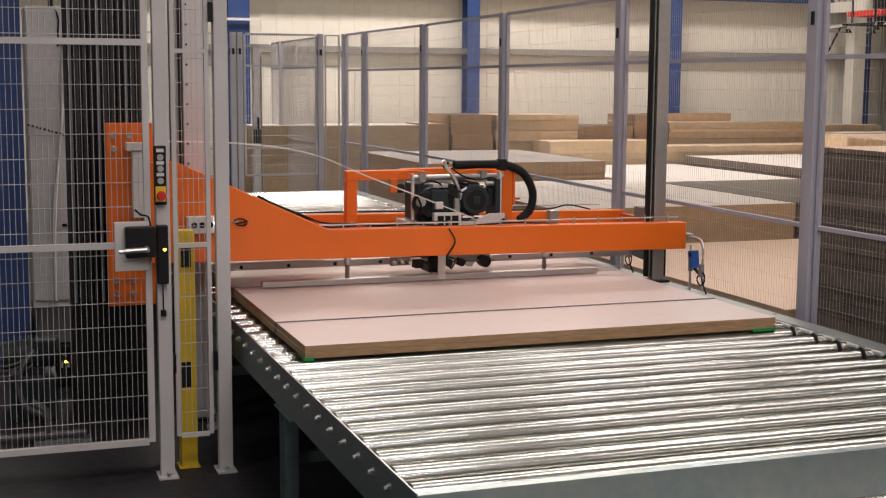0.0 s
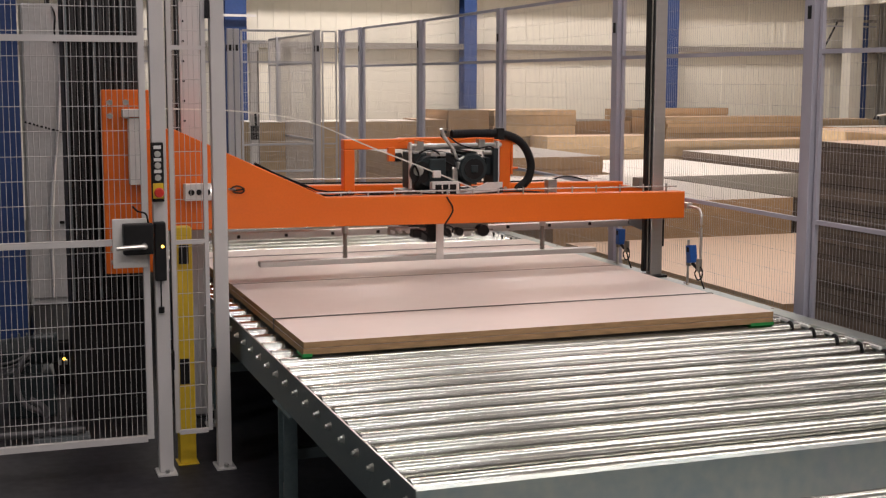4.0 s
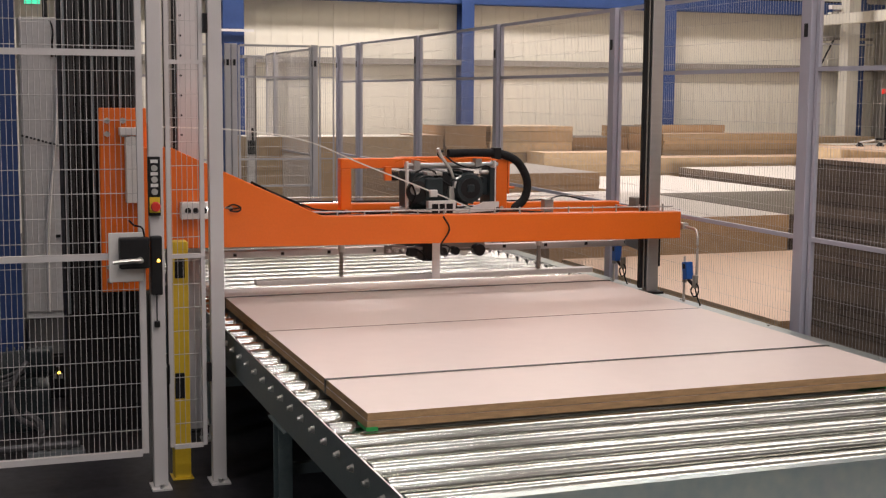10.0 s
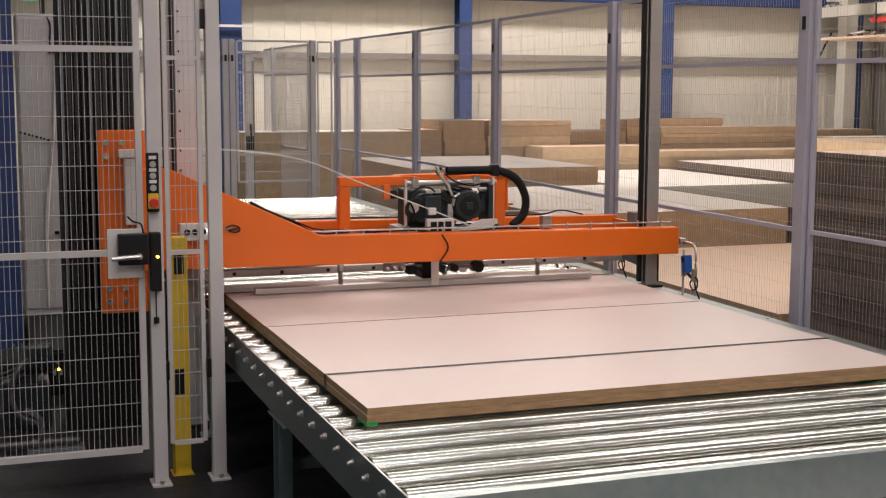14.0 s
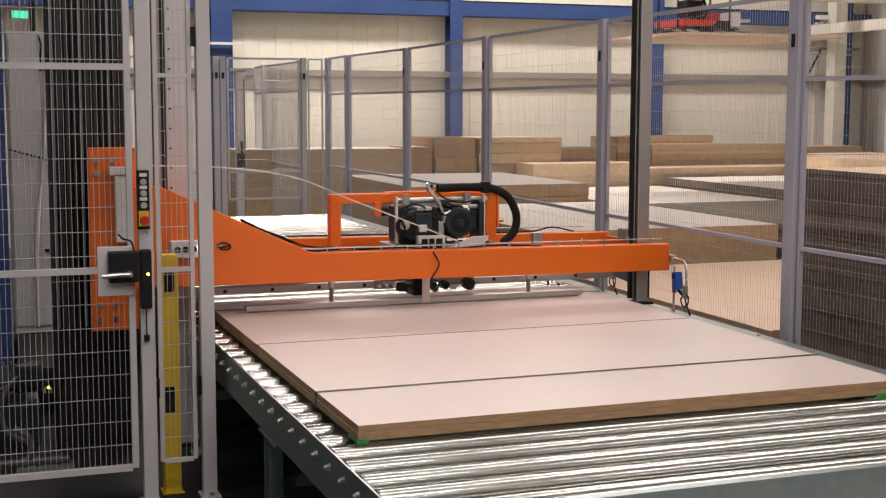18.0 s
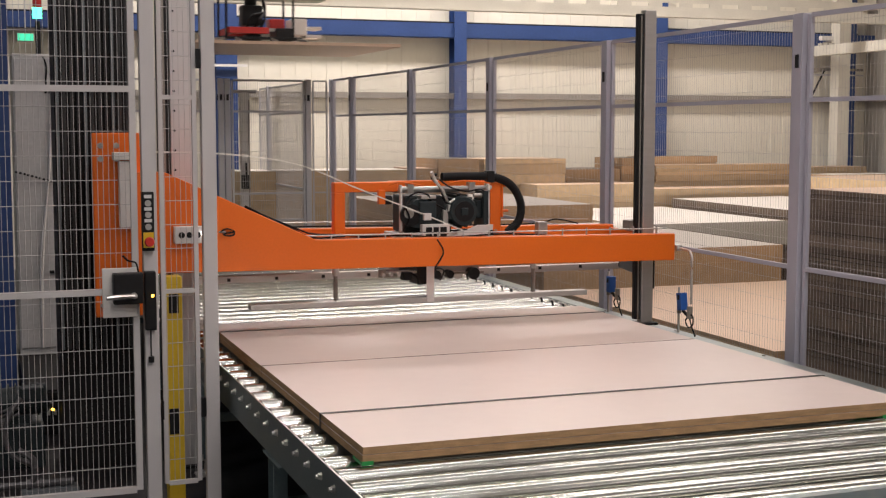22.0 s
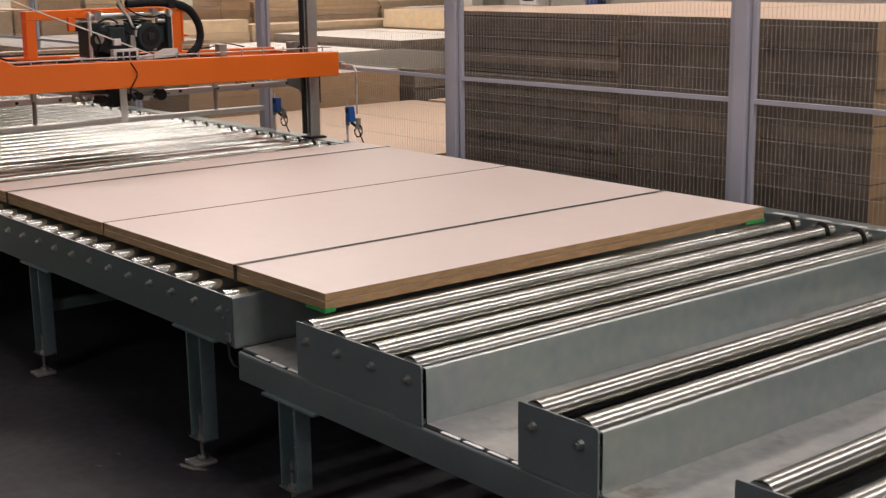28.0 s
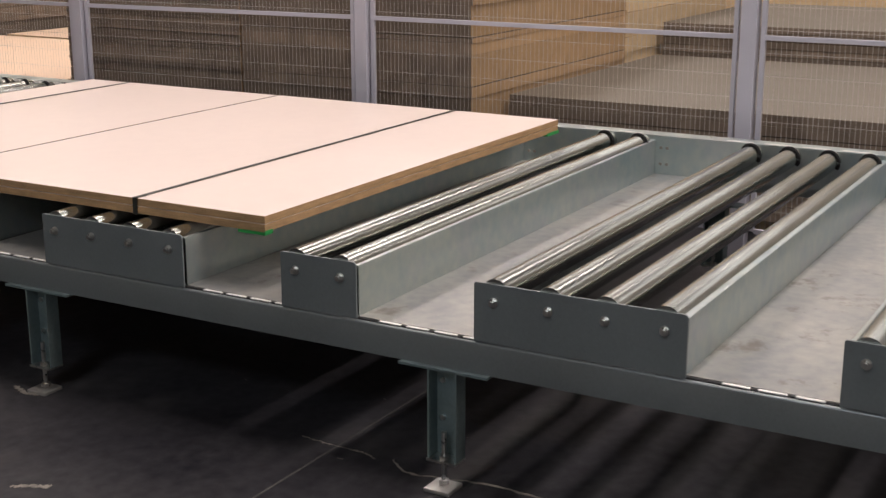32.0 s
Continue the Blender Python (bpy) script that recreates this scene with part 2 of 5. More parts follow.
def link_mesh(name, bm, material, smooth=False):
    me = bpy.data.meshes.new(name)
    bm.normal_update()
    bm.to_mesh(me)
    bm.free()
    for mm in material if isinstance(material, (list, tuple)) else (material,):
        me.materials.append(mm)
    if smooth:
        me.shade_smooth()
        me.set_sharp_from_angle(angle=radians(38))
    return me


def part(name, bm, material, parent, label="", smooth=False):
    """Links a bmesh, given in world places, as one mesh under a thing or part."""
    o = ORI[parent]
    bm.transform(Matrix.Translation(-o))
    ob = new(name, link_mesh(name, bm, material, smooth))
    ob.parent = parent
    ORI[ob] = o
    return tagged(ob, label)


def shared_part(name, mesh, parent, m):
    """A part on a mesh that it shares with others; m is its pose in the world."""
    ob = new(name, mesh)
    ob.parent = parent
    ob.matrix_basis = Matrix.Translation(-ORI[parent]) @ m
    ORI[ob] = m.translation
    return ob


def structure(name, bm, material, label, category, smooth=False):
    ob = new(name, link_mesh(name, bm, material, smooth))
    ORI[ob] = Vector((0, 0, 0))
    return tagged(ob, label, category, kind="structure")


def box(bm, x0, x1, y0, y1, z0, z1, bevel=0.0, mi=0):
    m = Matrix.Translation(((x0 + x1) / 2, (y0 + y1) / 2, (z0 + z1) / 2)) @ Matrix.Diagonal((abs(x1 - x0), abs(y1 - y0), abs(z1 - z0), 1))
    r = bmesh.ops.create_cube(bm, size=1, matrix=m)
    vs = r["verts"]
    if bevel:
        es = list({e for v in vs for e in v.link_edges})
        out = bmesh.ops.bevel(bm, geom=es, offset=bevel, segments=2, affect="EDGES", profile=0.6)
        fs = {f for f in out["faces"]} | {f for v in out["verts"] for f in v.link_faces}
    else:
        fs = {f for v in vs for f in v.link_faces}
    for f in fs:
        f.material_index = mi
    return bm


def boxed(x0, x1, y0, y1, z0, z1, bevel=0.0):
    return box(bmesh.new(), x0, x1, y0, y1, z0, z1, bevel)


def rod(bm, a, b, r, seg=10, r2=None, mi=0):
    a, b = Vector(a), Vector(b)
    d = b - a
    m = Matrix.Translation((a + b) / 2) @ d.to_track_quat("Z", "Y").to_matrix().to_4x4()
    out = bmesh.ops.create_cone(bm, cap_ends=True, segments=seg, radius1=r, radius2=r if r2 is None else r2, depth=d.length, matrix=m)
    for f in {f for v in out["verts"] for f in v.link_faces}:
        f.material_index = mi
    return bm


def tube(bm, pts, r, seg=8):
    """A bent tube through points."""
    pts = [Vector(p) for p in pts]
    rings = []
    for i, p in enumerate(pts):
        d = (pts[min(i + 1, len(pts) - 1)] - pts[max(i - 1, 0)]).normalized()
        q = d.to_track_quat("Z", "Y")
        rings.append([bm.verts.new(p + q @ Vector((r * math.cos(2 * math.pi * k / seg), r * math.sin(2 * math.pi * k / seg), 0))) for k in range(seg)])
    for a, b in zip(rings, rings[1:]):
        for k in range(seg):
            bm.faces.new((a[k], a[(k + 1) % seg], b[(k + 1) % seg], b[k]))
    bm.faces.new(rings[0][::-1])
    bm.faces.new(rings[-1])
    bmesh.ops.recalc_face_normals(bm, faces=bm.faces)
    return bm


def curve(ctrl, n=24):
    """Points on a smooth line through the given ones."""
    c = [Vector(p) for p in ctrl]
    c = [2 * c[0] - c[1]] + c + [2 * c[-1] - c[-2]]
    out = []
    for i in range(1, len(c) - 2):
        steps = max(2, n // (len(c) - 3))
        for s in range(steps + (i == len(c) - 3)):
            t = s / steps
            p0, p1, p2, p3 = c[i - 1 : i + 3]
            out.append(0.5 * (2 * p1 + (p2 - p0) * t + (2 * p0 - 5 * p1 + 4 * p2 - p3) * t * t + (3 * p1 - p0 - 3 * p2 + p3) * t ** 3))
    return out


def prism(bm, outline, y0, y1, mi=0):
    """An outline of (x, z) drawn out from y0 to y1."""
    a = [bm.verts.new((x, y0, z)) for x, z in outline]
    b = [bm.verts.new((x, y1, z)) for x, z in outline]
    fs = [bm.faces.new(a), bm.faces.new(b[::-1])]
    for k in range(len(a)):
        fs.append(bm.faces.new((a[k], b[k], b[(k + 1) % len(a)], a[(k + 1) % len(a)])))
    for f in fs:
        f.material_index = mi
    bmesh.ops.recalc_face_normals(bm, faces=fs)
    return bm


def wires(verts, faces, a, b, r):
    """A thin four-sided wire, added to plain lists."""
    a, b = Vector(a), Vector(b)
    q = (b - a).to_track_quat("Z", "Y")
    k = len(verts)
    for p in (a, b):
        for s in ((r, 0), (0, r), (-r, 0), (0, -r)):
            verts.append(p + q @ Vector((*s, 0)))
    for i in range(4):
        faces.append((k + i, k + (i + 1) % 4, k + 4 + (i + 1) % 4, k + 4 + i))


# ---- hall ----
WALL_Y, SIDE_X = 13.1, 11.5
H = 7.0

structure("floor", boxed(-9, SIDE_X, -14, WALL_Y, -0.1, 0), FLOOR, "dark polished concrete factory floor with scuffs", "floor")
structure("ceiling", boxed(-9, SIDE_X, -14, WALL_Y, H, H + 0.1), CEILING, "pale sheet ceiling of the factory hall", "ceiling")


def ribbed(bm, along, x0, x1, y0, y1, z0, z1, pitch=0.2, depth=0.006, width=0.05):
    """Raised ribs on a sheet wall; along is the axis on which they follow one another."""
    if along == "x":
        x = x0 + pitch / 2
        while x < x1:
            box(bm, x - width / 2, x + width / 2, y0 - depth, y0 + 0.002, z0, z1)
            x += pitch
    else:
        y = y0 + pitch / 2
        while y < y1:
            box(bm, x0 - depth, x0 + 0.002, y - width / 2, y + width / 2, z0, z1)
            y += pitch


bm = boxed(-9, SIDE_X, WALL_Y, WALL_Y + 0.15, 0, H)
ribbed(bm, "x", -9, SIDE_X, WALL_Y, WALL_Y, 0, H)
structure("wall_north", bm, WALL, "cream ribbed sheet wall behind the board store", "wall")
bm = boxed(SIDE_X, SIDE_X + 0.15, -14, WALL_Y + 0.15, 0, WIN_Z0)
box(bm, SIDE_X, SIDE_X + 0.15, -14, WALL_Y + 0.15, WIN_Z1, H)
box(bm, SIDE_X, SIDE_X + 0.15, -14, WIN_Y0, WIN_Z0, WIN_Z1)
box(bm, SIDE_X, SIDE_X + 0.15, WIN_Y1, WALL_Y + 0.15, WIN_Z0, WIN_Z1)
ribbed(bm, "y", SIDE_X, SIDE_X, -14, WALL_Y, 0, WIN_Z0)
structure("wall_east", bm, WALL_DIM, "beige ribbed sheet side wall of the hall, coloured darker for its weaker light", "wall")
# out-of-view window built around the added area light
window = thing("added_window_1", SIDE_X, 0, WIN_Z0, "unseen high window band added in the side wall", "window", "", "structure")
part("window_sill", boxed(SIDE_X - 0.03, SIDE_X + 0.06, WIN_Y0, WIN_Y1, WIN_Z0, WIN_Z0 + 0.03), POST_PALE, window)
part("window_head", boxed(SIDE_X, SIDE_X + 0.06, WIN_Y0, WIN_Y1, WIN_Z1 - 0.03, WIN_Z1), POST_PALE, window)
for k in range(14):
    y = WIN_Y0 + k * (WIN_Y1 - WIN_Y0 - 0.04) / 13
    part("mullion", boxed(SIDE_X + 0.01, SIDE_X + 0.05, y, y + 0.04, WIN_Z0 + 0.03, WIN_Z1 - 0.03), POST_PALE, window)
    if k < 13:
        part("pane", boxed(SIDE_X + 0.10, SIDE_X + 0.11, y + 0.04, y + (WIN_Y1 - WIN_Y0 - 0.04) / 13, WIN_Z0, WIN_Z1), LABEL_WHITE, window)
structure("wall_west", boxed(-9.15, -9, -14, WALL_Y + 0.15, 0, H), WALL_DIM, "grey sheet wall of the hall", "wall")
structure("wall_south", boxed(-9.15, SIDE_X + 0.15, -14.15, -14, 0, H), WALL_DIM, "grey sheet wall of the hall", "wall")


def i_column(x, y, z0, z1, w, d, turn=False):
    """A blue steel column of H section: two flanges and a web."""
    t = thing("steel_column", x, y, z0, "blue painted steel column standing against the wall", "column", "blue columns of the hall", "structure")
    for k in (0, 1):
        if turn:
            part("flange", boxed(x + k * (d - 0.014), x + k * (d - 0.014) + 0.014, y - w / 2, y + w / 2, z0, z1), BLUE_STEEL, t)
        else:
            part("flange", boxed(x - w / 2, x + w / 2, y + k * (d - 0.014), y + k * (d - 0.014) + 0.014, z0, z1), BLUE_STEEL, t)
    if turn:
        part("web", boxed(x + 0.014, x + d - 0.014, y - 0.006, y + 0.006, z0, z1), BLUE_STEEL, t)
    else:
        part("web", boxed(x - 0.006, x + 0.006, y + 0.014, y + d - 0.014, z0, z1), BLUE_STEEL, t)
    part("base_plate", boxed(x - w / 2 - 0.03, x + w / 2 + (d if turn else 0.03), y - (w / 2 if turn else 0.03), y + (w / 2 if turn else d), z0, z0 + 0.02), BLUE_STEEL, t)
    return t


for cx in (-4.1, -1.05, 5.0, 7.95, 11.05):
    i_column(cx, WALL_Y - 0.24, 0, H, 0.17, 0.2)
i_column(1.96, WALL_Y - 0.24, 0, H, 0.26, 0.2)
for cy in (9.47, 3.4, -2.6):
    i_column(SIDE_X - 0.24, cy, 0, H, 0.2, 0.2, True)
i_column(-0.92, 5.0, 0, H, 0.24, 0.24)

bm = bmesh.new()
box(bm, -9, SIDE_X, WALL_Y - 0.20, WALL_Y - 0.186, 2.83, 3.01)
box(bm, -9, SIDE_X, WALL_Y - 0.20, WALL_Y - 0.06, 3.0, 3.014)
box(bm, -9, SIDE_X, WALL_Y - 0.20, WALL_Y - 0.06, 2.83, 2.844)
structure("wall_beam", bm, BLUE_STEEL, "blue painted steel beam running along the wall", "beam")
# thin black strip that draws the dark line above the beam
structure("beam_cable", boxed(-9, SIDE_X - 0.3, WALL_Y - 0.195, WALL_Y - 0.15, 3.0145, 3.034), BLACK, "thin black strip along the top of the blue wall beam", "cable")
bm = bmesh.new()
for gz in (2.05, 4.2, 5.6):
    box(bm, -9, SIDE_X, WALL_Y - 0.10, WALL_Y - 0.022, gz, gz + 0.075)
    box(bm, SIDE_X - 0.10, SIDE_X - 0.022, -14, WALL_Y - 0.1, gz, gz + 0.075)
structure("wall_girt", bm, GIRT, "dark grey steel girts along the sheet walls", "girt")
bm = boxed(10.58, 10.77, WALL_Y - 0.60, WALL_Y - 0.41, 0, H)
structure("corner_column", bm, CREAM_STEEL, "cream painted steel column in the corner of the hall", "column")


structure("side_runway", boxed(10.25, 10.38, 6.0, WALL_Y - 0.26, 2.68, 2.82, 0.006), CREAM_STEEL, "cream painted crane rail beam along the side of the store", "girder")


def lamp_housing(x0, x1, y, width, n):
    t = thing("ceiling_lamp", (x0 + x1) / 2, y, LAMP_Z, "row of white ceiling light panels out of view under the roof", "lamp", "ceiling lamps")
    w = (x1 - x0) / n
    for k in range(n):
        x = x0 + k * w
        part("housing", boxed(x + 0.01, x + w - 0.01, y - width / 2 - 0.03, y + width / 2 + 0.03, LAMP_Z, LAMP_Z + 0.08, 0.006), WHITE_PLATE, t)
        part("hanger", rod(bmesh.new(), (x + w / 2, y, LAMP_Z + 0.08), (x + w / 2, y, H), 0.006, 6), STEEL, t)


# the added side fill gets the same unseen housing
for row in LAMP_ROWS + SIDE_FILL_ROWS:
    lamp_housing(*row[:4], max(3, round((row[1] - row[0]) / 1.5)))


def wall_cabinet(y, z):
    x = SIDE_X - 0.24
    t = thing("switch_cabinet", x, y, z, "white electrical switch box mounted on the side wall", "cabinet")
    part("body", boxed(x, SIDE_X - 0.02, y - 0.2, y + 0.2, z, z + 0.7, 0.01), WHITE_PLATE, t)
    part("door", boxed(x - 0.015, x - 0.002, y - 0.185, y + 0.185, z + 0.02, z + 0.68, 0.004), LABEL_WHITE, t)
    part("lock", rod(bmesh.new(), (x - 0.03, y, z + 0.36), (x - 0.015, y, z + 0.36), 0.04, 12), GIRT, t)
    part("vent_slot", boxed(x - 0.018, x - 0.0155, y - 0.12, y + 0.12, z + 0.07, z + 0.12), BLACK, t)
    part("plug_socket", boxed(x - 0.05, x - 0.016, y + 0.1, y + 0.18, z + 0.32, z + 0.55, 0.01), GIRT, t)


wall_cabinet(10.72, 1.04)


# ---- roller conveyors ----
TOP = 0.616
PITCH = 0.1587
R = 0.0385
RZ = 0.586
XR = 2.335
XE = 2.43
FAR = 9.5


def roller_mesh():
    bm = rod(bmesh.new(), (0.003, 0, 0), (XR - 0.035, 0, 0), R, 28)
    rod(bm, (XR - 0.035, 0, 0), (XR - 0.004, 0, 0), 0.016, 8)
    return link_mesh("roller", bm, ROLLER, True)


def bolt_mesh():
    bm = rod(bmesh.new(), (0, 0, 0), (-0.002, 0, 0), 0.0135, 12)
    rod(bm, (-0.002, 0, 0), (-0.011, 0, 0), 0.0108, 6)
    rod(bm, (-0.011, 0, 0), (-0.019, 0, 0), 0.007, 8)
    return link_mesh("bolt", bm, BOLT)


def belt_mesh():
    """A round black drive belt lying over a roller's end."""
    pts = []
    for k in range(-9, 10):
        a = radians(k * 14)
        pts.append((XR - 0.075 + 0.012 * math.sin(a), (R + 0.005) * math.sin(a), (R + 0.005) * math.cos(a)))
    return link_mesh("drive_belt", tube(bmesh.new(), pts, 0.0055, 6), RUBBER, True)


ROLLER_ME, BOLT_ME, BELT_ME = roller_mesh(), bolt_mesh(), belt_mesh()
BOLT_Z = 0.566


def foot(parent, x, y, ztop):
    """An adjustable leg: a folded channel, a threaded spindle and a foot plate."""
    leg = part("leg", boxed(x + 0.024, x + 0.03, y - 0.046, y + 0.046, 0.09, ztop), LEG_ZINC, parent)
    for s in (-1, 1):
        part("flange", boxed(x - 0.022, x + 0.024, y + s * 0.043 - 0.003, y + s * 0.043 + 0.003, 0.09, ztop), LEG_ZINC, leg)
    part("toe_plate", boxed(x - 0.03, x + 0.03, y - 0.046, y + 0.046, 0.084, 0.0895), BOLT, leg)
    part("head_plate", boxed(x - 0.022, x + 0.06, y - 0.14, y + 0.14, ztop + 0.0005, ztop + 0.0075), LEG_ZINC, leg)
    sx = x - 0.008
    bm = rod(bmesh.new(), (sx, y, 0.012), (sx, y, 0.17), 0.0075, 8)
    rod(bm, (sx, y, 0.016), (sx, y, 0.028), 0.016, 6)
    rod(bm, (sx, y, 0.0895), (sx, y, 0.102), 0.015, 6)
    part("spindle", bm, BOLT, leg)
    for z in (0.20, ztop - 0.04):
        part("screw", rod(bmesh.new(), (x + 0.024, y + 0.02, z), (x + 0.016, y + 0.02, z), 0.008, 6), BOLT, leg)
    part("foot_plate", boxed(x - 0.055, x + 0.027, y - 0.04, y + 0.04, 0.0, 0.012, 0.003), ALU, leg)


def channel(t, y0, y1, z0):
    """The folded drive-side channel: inner web, cover flange and outer web."""
    c = part("side_channel", boxed(XR, XR + 0.006, y0, y1, z0, TOP), GALV, t)
    part("cover_flange", boxed(XR, XE, y0, y1, TOP + 0.0003, TOP + 0.006, 0.002), GALV, c)
    part("outer_web", boxed(XE - 0.006, XE, y0, y1, 0.4, TOP), GALV, c)
    y = y0 + 0.4
    while y < min(y1, 6):
        part("cover_screw", rod(bmesh.new(), (XE - 0.03, y, TOP + 0.006), (XE - 0.03, y, TOP + 0.011), 0.009, 6), BOLT, c)
        y += 0.8


def conveyor_long():
    t = thing("roller_conveyor", 0, 0, 0, "long roller conveyor with zinc rollers and dark green-grey frame", "conveyor", "roller conveyors")
    bm = boxed(-0.006, 0, 0, FAR, 0.462, TOP)
    box(bm, -0.006, 0.045, 0, FAR, 0.456, 0.462)
    plate = part("side_plate", bm, GREEN_GREY, t)
    # thin zinc strip draws the bright line along the plate top
    part("bright_edge", boxed(-0.0055, -0.0005, 0.002, FAR, TOP + 0.0002, TOP + 0.0016), BOLT, plate, "thin bright upper edge")
    channel(t, 0, FAR, 0.462)
    bm = boxed(-0.004, XR, -0.008, -0.002, 0.452, TOP - 0.002)
    box(bm, -0.004, XR, -0.002, 0.03, TOP - 0.008, TOP - 0.002)
    part("end_beam", bm, GALV, t, "galvanised folded end beam")
    part("end_lug", boxed(-0.016, -0.0065, 0.006, 0.034, 0.47, 0.50, 0.003), BOLT, t)
    part("earth_cable", tube(bmesh.new(), curve([(-0.012, 0.02, 0.485), (-0.014, 0.015, 0.45), (-0.014, 0.008, 0.42), (-0.012, -0.01, 0.40), (-0.009, -0.032, 0.40)], 20), 0.004, 6), RUBBER, t)
    for y in (0.02, 0.045):
        part("end_screw", rod(bmesh.new(), (-0.0065, y, 0.59 - y), (-0.013, y, 0.59 - y), 0.006, 6), BOLT, t)
    # unseen sheet added to stop light between the rollers and darken their gaps
    part("belly_pan", boxed(0.05, XR - 0.01, 0.04, FAR, 0.47, 0.474), DARK_PLATE, t, "dark sheet added under the rollers to block light")
    n = int(FAR / PITCH)
    for k in range(n):
        y = 0.067 + k * PITCH
        shared_part("roller", ROLLER_ME, t, pose(0, y, RZ))
        shared_part("bolt", BOLT_ME, t, pose(-0.006, y, BOLT_Z))
        if k < 45:
            shared_part("drive_belt", BELT_ME, t, pose(0, y, RZ))
    guard_me = link_mesh("belt_guard", boxed(XR - 0.016, XR - 0.001, 0, 0.105, TOP - 0.01, TOP + 0.001), LABEL_WHITE)
    for k in range(n - 1):
        shared_part("belt_guard", guard_me, t, pose(0, 0.02 + k * PITCH, 0))
    for y in (0.244, 1.56, 3.1, 4.9, 6.5, 8.1, 9.3):
        foot(t, 0.005, y, 0.448)
        foot(t, XR - 0.02, y, 0.44)
        if y > 1:
            part("cross_tie", boxed(0.02, XR, y - 0.02, y + 0.02, 0.26, 0.30), GREEN_GREY, t)


conveyor_long()

GROUPS = [(-0.368, -0.952, 4), (-1.321, -1.581, 2), (-1.957, -2.55, 4), (-2.925, -3.185, 2), (-3.56, -4.15, 4)]
C2_END = -4.6
BEAM_Z0, BEAM_Z1 = 0.358, 0.4485


def conveyor_sections():
    t = thing("transfer_conveyor", 0, -0.03, 0, "transfer conveyor with groups of zinc rollers over a galvanised tray", "conveyor", "roller conveyors")
    bm = bmesh.new()
    lip = [(-0.006, BEAM_Z0), (-0.006, BEAM_Z1 - 0.007), (-0.005, BEAM_Z1 - 0.003), (-0.002, BEAM_Z1 - 0.0005), (0.002, BEAM_Z1), (0.045, BEAM_Z1), (0.045, BEAM_Z1 - 0.005), (0.002, BEAM_Z1 - 0.006), (0, BEAM_Z0 + 0.006), (0.04, BEAM_Z0 + 0.006), (0.04, BEAM_Z0)]
    prism(bm, lip, C2_END, -0.03)
    part("side_beam", bm, BEAM_STEEL, t, "grey folded side beam", True)
    # black strip stands for the dark inside the gaps between edge strips
    part("strip_seat", boxed(0.003, 0.0135, C2_END + 0.01, -0.04, BEAM_Z1 + 0.0003, BEAM_Z1 + 0.0025), RUBBER, t)
    strip_me = link_mesh("edge_strip", boxed(0.0015, 0.0125, -0.07, 0, BEAM_Z1 + 0.0027, BEAM_Z1 + 0.0055), LABEL_WHITE)
    y = -0.12
    while y > C2_END:
        if not any(b - 0.02 < y < a + 0.02 for a, b, _ in GROUPS):
            shared_part("edge_strip", strip_me, t, pose(0, y, 0))
        y -= 0.09
    rail_me = link_mesh("rail_strip", boxed(XR + 0.002, XR + 0.016, 0, 0.11, TOP + 0.0062, TOP + 0.0095), LABEL_WHITE)
    ends = [-0.03] + [e for a, b, _ in GROUPS for e in (a, b)] + [C2_END]
    for y1, y0 in zip(ends[::2], ends[1::2]):
        part("tray", boxed(0.0145, XR, y0 - 0.004, y1 + 0.004, 0.449, 0.4545), TRAY, t, "worn galvanised sheet tray")
    channel(t, C2_END, -0.012, 0.455)
    for a, b, n in GROUPS:
        bm = bmesh.new()
        ol = [(a, 0.452), (b, 0.452), (b, TOP - 0.009), (b + 0.003, TOP - 0.003), (b + 0.009, TOP), (a - 0.004, TOP), (a, TOP - 0.004)]
        v0 = [bm.verts.new((-0.005, y, z)) for y, z in ol]
        v1 = [bm.verts.new((0.001, y, z)) for y, z in ol]
        bm.faces.new(v0)
        bm.faces.new(v1[::-1])
        for k in range(len(ol)):
            bm.faces.new((v0[k], v0[(k + 1) % len(ol)], v1[(k + 1) % len(ol)], v1[k]))
        bmesh.ops.recalc_face_normals(bm, faces=bm.faces)
        plate = part("end_plate", bm, DARK_PLATE, t)
        fold = [(b + 0.004, 0.455), (b + 0.004, TOP - 0.018), (b + 0.0055, TOP - 0.0145), (b + 0.009, TOP - 0.013), (b + 0.03, TOP - 0.013), (b + 0.03, TOP - 0.016), (b + 0.009, TOP - 0.017), (b + 0.0075, TOP - 0.020), (b + 0.0075, 0.455)]
        for side in (fold, [(a + b - y, z) for y, z in fold]):
            bm = prism(bmesh.new(), side, 0.0, XR - 0.018)
            bm.transform(Matrix.Translation((XR - 0.002, 0, 0)) @ Matrix.Rotation(radians(90), 4, "Z"))
            part("cross_sheet", bm, GALV, t, smooth=True)
        for y in (b - 0.022, b - 0.05, a + 0.022):
            for z in (0.50, 0.57):
                part("rivet", rod(bmesh.new(), (XR - 0.0005, y, z), (XR - 0.005, y, z), 0.007, 8), GIRT, t)
        pit = PITCH if n == 4 else 0.155
        first = (a + b) / 2 + (n - 1) * pit / 2
        for k in range(n):
            y = first - k * pit
            shared_part("roller", ROLLER_ME, t, pose(0, y, RZ + 0.004))
            shared_part("bolt", BOLT_ME, plate, pose(-0.005, y, BOLT_Z))
            shared_part("drive_belt", BELT_ME, t, pose(0, y, RZ + 0.004))
            shared_part("rail_strip", rail_me, t, pose(0, y + 0.018, 0))
    for y in (-0.325, -1.867, -3.4):
        foot(t, 0.0, y, BEAM_Z0 - 0.008)
